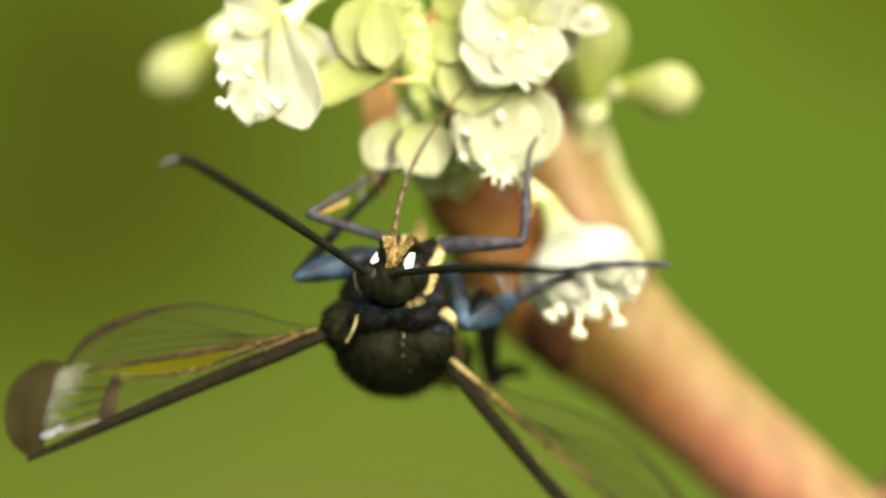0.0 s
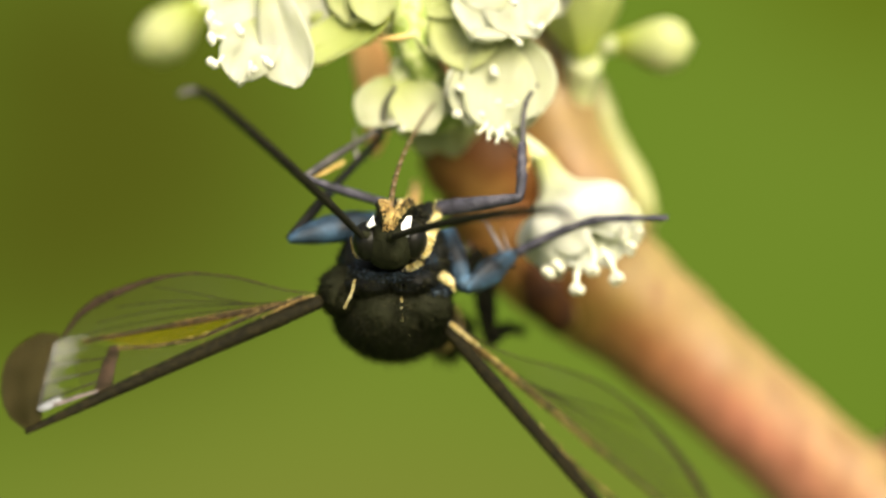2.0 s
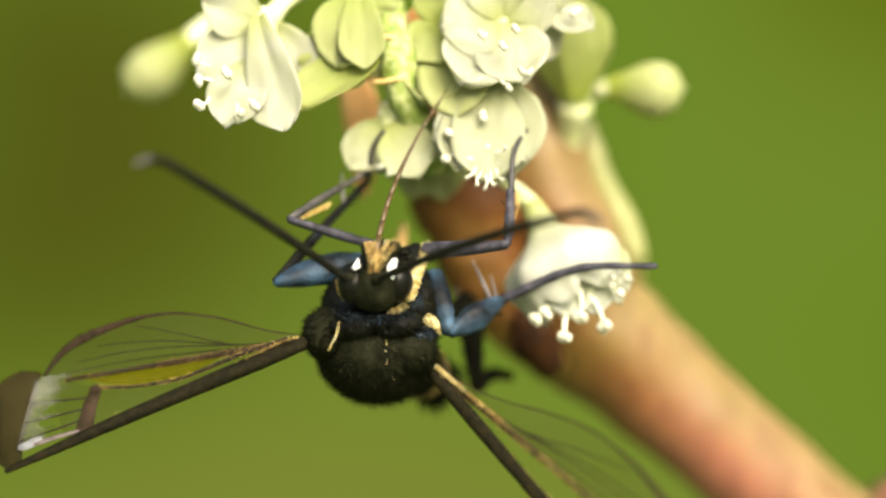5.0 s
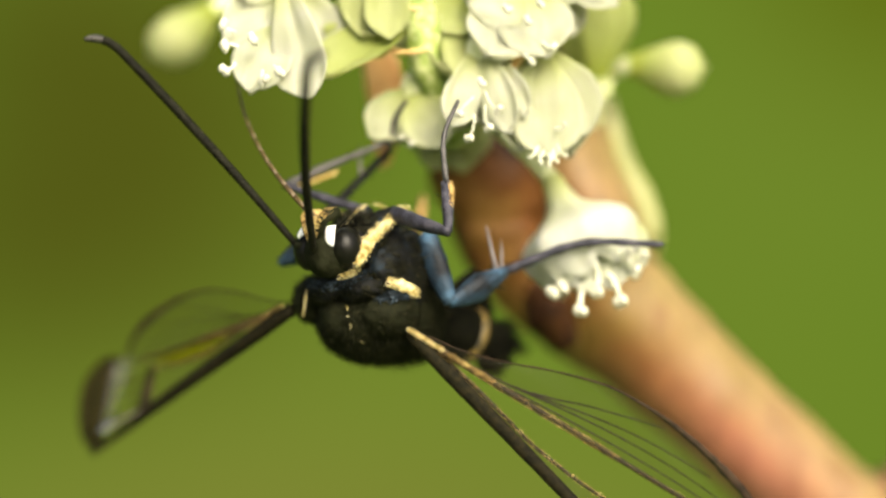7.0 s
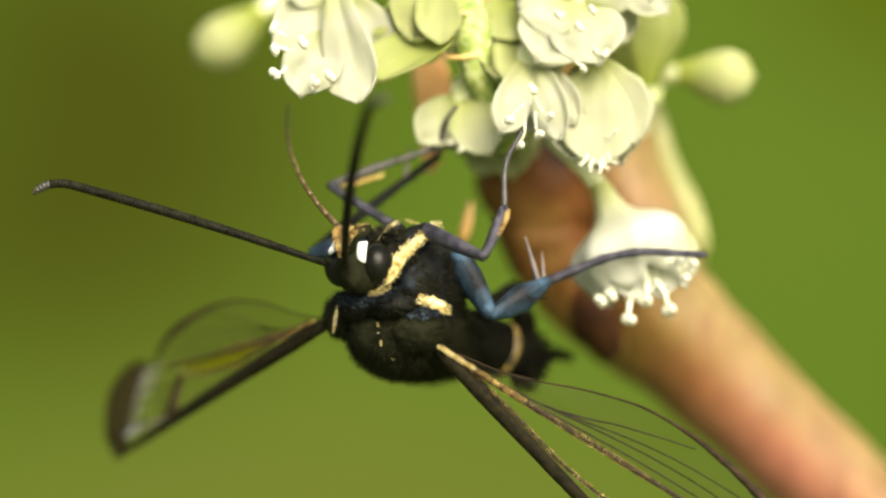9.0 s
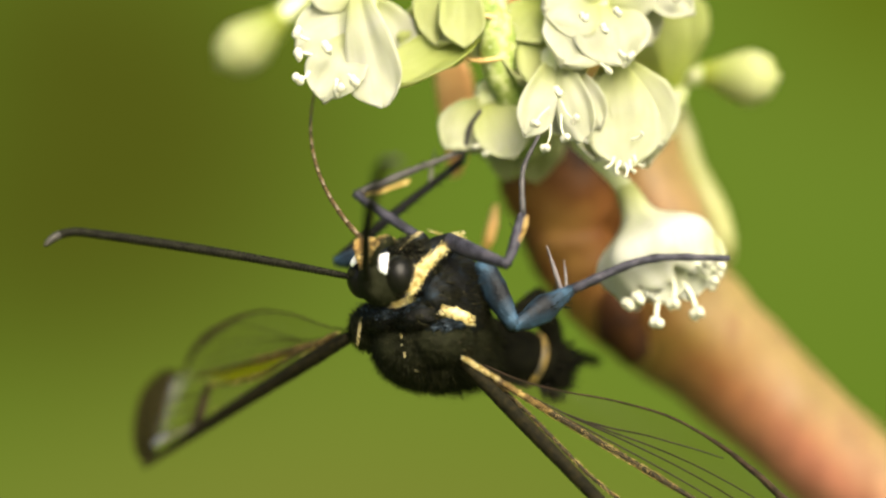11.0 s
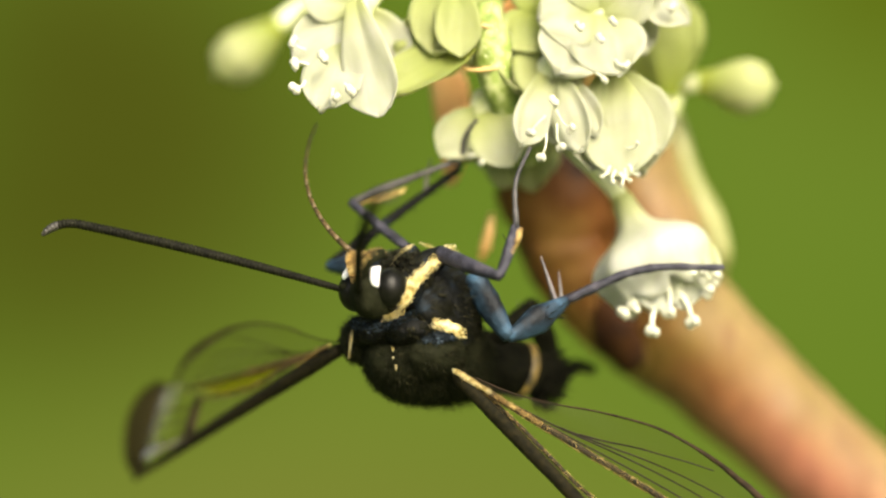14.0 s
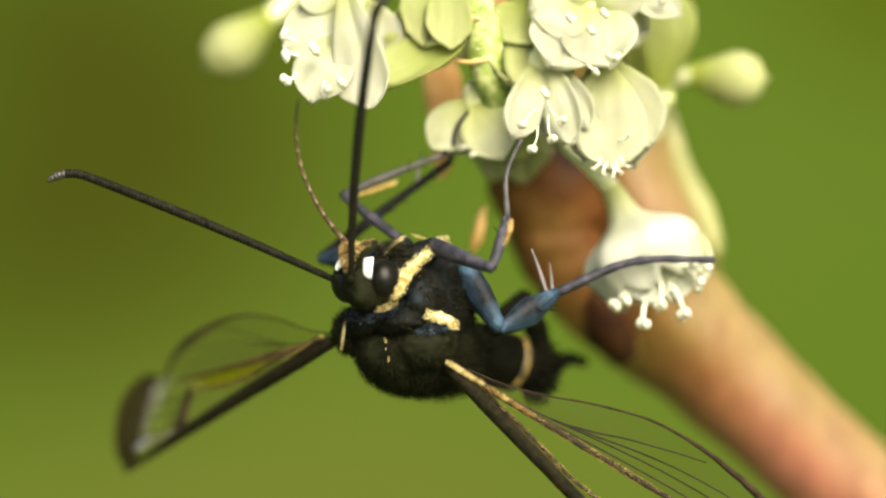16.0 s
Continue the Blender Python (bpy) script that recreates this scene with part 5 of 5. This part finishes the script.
ANTENNA_B_ROWS += [
    (6.5, 0.59, -5.99, 6.55),
    (6.6, 0.32, -6.74, 5.91),
    (6.7, 0.33, -7.77, 4.64),
    (6.8, 0.70, -8.24, 3.51),
    (7, -0.84, -7.45, 4.96),
    (7.1, -0.82, -7.71, 4.55),
    (7.2, -0.76, -7.77, 4.43),
    (7.3, -0.37, -7.66, 4.48),
    (7.5, -0.20, -7.72, 4.27),
    (7.7, -0.02, -7.11, 5.01),
    (7.9, -0.48, -5.84, 6.33),
    (8, -0.39, -5.84, 6.29),
    (8.2, -0.32, -6.27, 5.89),
    (8.5, -0.12, -7.16, 4.82),
    (8.7, -0.36, -7.43, 4.51),
    (9, -0.65, -7.84, 3.91),
    (9.2, -0.93, -8.15, 3.41),
    (9.7, -0.85, -8.39, 2.76),
    (10.2, -1.00, -7.74, 4.01),
    (10.7, -0.98, -8.30, 2.85),
    (11.3, -1.04, -8.53, 2.12),
    (11.5, -1.21, -8.65, 1.80),
    (11.8, -1.10, -8.58, 1.95),
    (12, -1.18, -8.62, 1.83),
    (12.2, -1.19, -8.58, 1.94),
    (12.5, -1.20, -8.57, 1.94),
    (12.7, -1.15, -8.49, 2.18),
    (13, -1.19, -8.52, 2.16),
    (13.5, -1.23, -8.66, 1.72),
    (14, -1.04, -8.59, 1.86),
    (14.3, -1.12, -8.58, 1.93),
    (14.5, -1.12, -8.58, 1.93),
    (14.6, -1.12, -8.56, 2.02),
    (14.7, -0.97, -8.40, 2.42),
    (14.8, -0.90, -8.24, 2.79),
    (14.9, -0.91, -8.13, 3.04),
    (15, -0.76, -7.82, 3.59),
    (15.1, -0.76, -7.45, 4.18),
    (15.2, -0.67, -7.30, 4.35),
    (15.3, -0.68, -7.15, 4.55),
    (15.4, -0.32, -6.68, 5.00),
    (15.5, -0.27, -6.28, 5.38),
    (15.7, -0.24, -5.85, 5.75),
    (15.8, -0.34, -5.49, 6.07),
    (15.9, -0.63, -5.11, 6.39),
    (16, -0.84, -4.30, 6.89),
]
# seconds, the place of the tongue's tip in mm, how far it bows
TONGUE_ROWS = [
    (0, 3.02, 2.06, 5.5, 0.54),
    (0.3, 1.84, 2.73, 5.37, 0.31),
    (0.5, 3.39, 2.52, 4.89, 0.46),
    (0.75, 2.92, 2.43, 5.2, 0.39),
    (1, 3.69, 2.92, 4.22, 0.46),
    (1.5, 3.5, 2.18, 5.01, 0.54),
    (2, 2.64, 3.37, 4.29, 0.39),
    (2.5, 3.25, 1.87, 5.35, 0.46),
    (3, 3.22, 2.32, 5.01, 0.46),
    (3.1, 3.68, 2.13, 4.87, 0.46),
    (3.5, 2.26, 2.73, 5.06, 0.15),
    (3.7, 3.43, 2.74, 4.48, 0.39),
    (4.7, 3.1, 2.08, 5.33, 0.39),
    (5.8, 2.09, 2.94, 5.15, 0.08),
    (6, 1.29, 3.45, 4.73, 0.15),
    (6.2, 0.75, 3.05, 5.17, 0.46),
    (6.4, 0.12, 3.82, 4.22, 0.46),
    (6.7, -2.11, 4.08, 3.31, 0.54),
    (7, -3.7, 2.78, 5.07, 0.46),
    (7.3, -3.27, 1.55, 6.01, 0.46),
    (7.5, -3.25, 2.21, 5.66, 0.43),
    (8, -3.55, 3.3, 4.67, 0.54),
    (8.5, -3.5, 3.26, 4.72, 0.62),
    (9, -3.62, 3.5, 4.41, 0.59),
    (9.2, -3.65, 3.32, 4.58, 0.62),
    (10.2, -3.34, 2.28, 5.46, 0.7),
    (11.3, -3.51, 3.1, 4.75, 0.7),
    (11.5, -3.16, 3.42, 4.55, 0.78),
    (12, -3.27, 3.57, 4.32, 0.78),
    (12.5, -2.95, 3.43, 4.51, 0.93),
    (13, -2.92, 2.14, 5.49, 0.93),
    (13.5, -3.06, 2.51, 5.25, 0.93),
    (14, -3.27, 3.48, 4.42, 0.9),
    (14.5, -2.64, 3.34, 4.65, 0.93),
    (14.7, -3.69, 4.63, 2.43, 0.62),
    (14.8, -3.43, 4.49, 2.9, 0.62),
    (15, -3, 1.46, 5.79, 0.78),
    (15.5, -3.2, 1.86, 5.57, 0.81),
    (15.7, -2.68, 1.81, 5.69, 0.7),
    (16, -3.62, 3.01, 4.72, 0.62),
]
# joint above the foot and the foot's tip, in mm
GRIP_FL = [(0, *(0.70, 3.00, 3.16), *(1.08, 2.60, 4.15)), (16, *(0.70, 3.00, 3.16), *(1.08, 2.60, 4.15))]
GRIP_ML = [(0, *(0.61, 3.60, 2.88), *(1.06, 3.20, 3.92)), (16, *(0.61, 3.60, 2.88), *(1.06, 3.20, 3.92))]
GRIP_FR = [(0, *(4.61, 0.80, 2.45), *(5.20, 2.40, 4.25)), (6.7, *(4.61, 0.80, 2.45), *(5.20, 2.40, 4.25)), (6.85, *(3.12, 0.00, 1.72), *(3.12, 0.30, 4.14)),
           (7.0, *(2.22, -0.70, 1.89), *(2.67, 0.40, 4.87)), (7.5, *(2.82, -0.70, 1.62), *(3.23, 0.40, 3.85)), (8.5, *(2.60, -0.70, 1.33), *(3.03, 0.40, 3.68)), (9.2, *(2.40, -0.70, 1.37), *(2.96, 0.40, 3.72)), (12.5, *(2.15, -0.70, 1.22), *(2.58, 0.40, 3.53)), (16, *(2.15, -0.70, 1.22), *(2.58, 0.40, 3.53))]
GRIP_MR = [(0, *(4.28, 2.20, -0.60), *(8.32, 1.60, 0.17)), (6.0, *(4.28, 2.20, -0.60), *(8.32, 1.60, 0.17)), (7.0, *(3.92, 1.80, -0.54), *(8.32, 1.60, 0.17)),
           (12.5, *(3.59, 1.50, -0.80), *(8.32, 1.60, 0.17)), (16, *(3.59, 1.50, -0.80), *(8.32, 1.60, 0.17))]
GRIP_HR = [(0, *(3.53, 5.50, -3.13), *(4.91, 7.60, -2.85)), (16, *(3.53, 5.50, -3.13), *(4.91, 7.60, -2.85))]


def between(rows, t):
    """The row at the time t, eased between its neighbours."""
    ts = [r[0] for r in rows]
    k = max(0, min(len(rows) - 2, sum(1 for q in ts if q <= t) - 1))
    a, b = rows[k], rows[k + 1]
    f = min(1.0, max(0.0, (t - a[0]) / (b[0] - a[0])))
    p, n = rows[max(k - 1, 0)], rows[min(k + 2, len(rows) - 1)]
    out = []
    for i in range(1, len(a)):
        h = b[0] - a[0]
        d = (b[i] - a[i]) / h
        da = (a[i] - p[i]) / (a[0] - p[0]) if a is not p else 0
        db = (n[i] - b[i]) / (n[0] - b[0]) if b is not n else 0
        m0 = 0 if da * d <= 0 else 2 * da * d / (da + d)
        m1 = 0 if db * d <= 0 else 2 * db * d / (db + d)
        f2, f3 = f * f, f * f * f
        out.append((2 * f3 - 3 * f2 + 1) * a[i] + (f3 - 2 * f2 + f) * h * m0 + (3 * f2 - 2 * f3) * b[i] + (f3 - f2) * h * m1)
    return out


def moth_pose(t):
    x, y, z, turn, lean = between(MOTH_ROWS, t)
    m = pose(0, 0, 0, 0, lean, 0) @ pose(0, 0, 0, 0, 0, turn)
    m.translation = (x, y, z)
    return m


NECK = Vector((0.1, -1.7, 1.5))
HEAD_ROWS = [(0, 0), (6.0, 0), (6.1, -5), (6.2, -11), (6.5, -20), (6.7, -20), (6.85, -10), (7.0, -1), (7.5, 0), (16, 0)]     # seconds, turn against the thorax


def head_pose(t):
    return Matrix.Translation(NECK) @ pose(0, 0, 0, 0, 0, between(HEAD_ROWS, t)[0]) @ Matrix.Translation(-NECK)


def motions():
    times = [i * 0.1 for i in range(161)]
    poses = [moth_pose(t) for t in times]
    walk(moth, [(t, Matrix.Translation(at(m.translation)) @ m.to_3x3().to_4x4()) for t, m in zip(times, poses)])

    heads = [head_pose(t) for t in times]
    walk(HEAD, [(t, at_mm(h)) for t, h in zip(times, heads)])

    # feelers
    for ob, base, rows, side in ((ANTENNA_A, (-0.55, -2.65, 2.08), ANTENNA_A_ROWS, -1), (ANTENNA_B, (0.2, -3.05, 2.1), ANTENNA_B_ROWS, 1)):
        keys = []
        for t, m, h in zip(times, poses, heads):
            root = h @ Vector(base)
            chord = m.inverted() @ Vector(between(rows, t)) - root
            hook = (m.to_3x3().inverted() @ Vector((0, -1, 0))).cross(chord) * side
            keys.append((t, local(root, chord, -hook)))
        walk(ob, keys)

    # tongue: a chain of stiff pieces along a bowed line
    chains = [[] for _ in TONGUE_PIECES]
    for t, m, h in zip(times, poses, heads):
        x, y, z, bow = between(TONGUE_ROWS, t)
        a, e = h @ Vector((0.2, -2.85, 2.9)), m.inverted() @ Vector((x, y, z))
        c = (a + e) * 0.5 + (m.to_3x3().inverted() @ Vector((-2 * bow, 0, -0.3 * bow)))
        fine = [a * (1 - u) ** 2 + c * 2 * u * (1 - u) + e * u * u for u in np.linspace(0, 1, 200)]
        fine += [e + (e - fine[-2]).normalized() * 0.05 * k for k in range(1, 60)]
        k, p = 0, a
        for keys in chains:
            while (fine[k] - p).length < TONGUE_STEP and k < len(fine) - 1:
                k += 1
            d = (fine[k] - p).normalized()
            keys.append((t, local(p, d, (1, 0, 0))))
            p = p + d * TONGUE_STEP
    for ob, keys in zip(TONGUE_PIECES, chains):
        walk(ob, keys)

    # legs: the feet hold on while the body turns
    for limb, rows in ((LEG_FL, GRIP_FL), (LEG_FR, GRIP_FR), (LEG_ML, GRIP_ML), (LEG_MR, GRIP_MR), (LEG_HR, GRIP_HR)):
        a, b, c = [], [], []
        for t, m in zip(times, poses):
            g = between(rows, t)
            inv = m.inverted()
            h, j, tip = limb["hip"], inv @ Vector(g[:3]), inv @ Vector(g[3:])
            reach = j - h
            l1, l2 = limb["upper"], limb["lower"]
            d = min(max(reach.length, abs(l1 - l2) + 0.05), l1 + l2 - 0.02)
            u = reach.normalized()
            w = (limb["pole"] - u * limb["pole"].dot(u)).normalized()
            k = (l1 * l1 - l2 * l2 + d * d) / (2 * d)
            knee = h + u * k + w * math.sqrt(max(0.0, l1 * l1 - k * k))
            end = h + u * d
            a.append((t, local(h, knee - h, w)))
            b.append((t, local(knee, end - knee, w)))
            c.append((t, local(end, tip - end, inv.to_3x3() @ Vector((-0.3, 0, 1)))))
        walk(limb["thigh"], a)
        walk(limb["shin"], b)
        walk(limb["foot"], c)

    # the wings of one side settle lower while the body turns
    dip = [(0, 0), (5.6, 0), (6.0, 1.8), (6.3, 2.8), (6.5, 3.4), (6.7, 4.3), (7.0, 4.5), (7.5, 3.5), (8.0, 3.5), (9.0, 2.0), (11.3, 0.5), (16, 0.8)]
    for ob in WINGS_LEFT:
        rest = ob.matrix_basis.copy()
        keys = []
        for t, m in zip(times, poses):
            r = m.to_3x3()
            tilt = (r.inverted() @ pose(0, 0, 0, 0, -between(dip, t)[0], 0).to_3x3() @ r).to_4x4()
            keys.append((t, Matrix.Translation(rest.translation) @ tilt @ rest.to_3x3().to_4x4()))
        walk(ob, keys)

    # abdomen breathes and swings a little
    swing = [(0, 12), (0.5, 8), (1.0, -12), (1.5, -12), (2.0, 6), (2.5, 12), (3.0, 8), (3.6, -14), (4.6, 0), (5.8, 4), (6.3, 4), (6.6, -14), (6.8, -10), (7.2, 3), (8.6, -3), (9.2, 1), (11.3, 0), (12, 2), (13, -2), (14, 2), (16, 1)]
    walk(ABDOMEN, [(t, local(ABDOMEN_BASE, ABDOMEN_AXIS, (1, 0, 0)) @ pose(0, 0, 0, between(swing, t)[0], 0, 0)) for t in times])

    # the two flowers that the foreleg pulls over when it takes hold
    for ob, shift, tip, turn in ((FLOWER_HELD, Vector((1.15, 1.0, -0.25)), 0, 30), (FLOWER_FAN, Vector((-0.75, 0, 0.15)), 0, 8)):
        rest = ob.matrix_basis.copy()
        moved = Matrix.Translation(shift * MM) @ Matrix.Translation(rest.translation) @ pose(0, 0, 0, tip, turn, 0) @ Matrix.Translation(-rest.translation) @ rest
        walk(ob, [(0, moved), (6.65, moved), (6.8, moved.lerp(rest, 0.45)), (6.95, rest), (16, rest)])


motions()
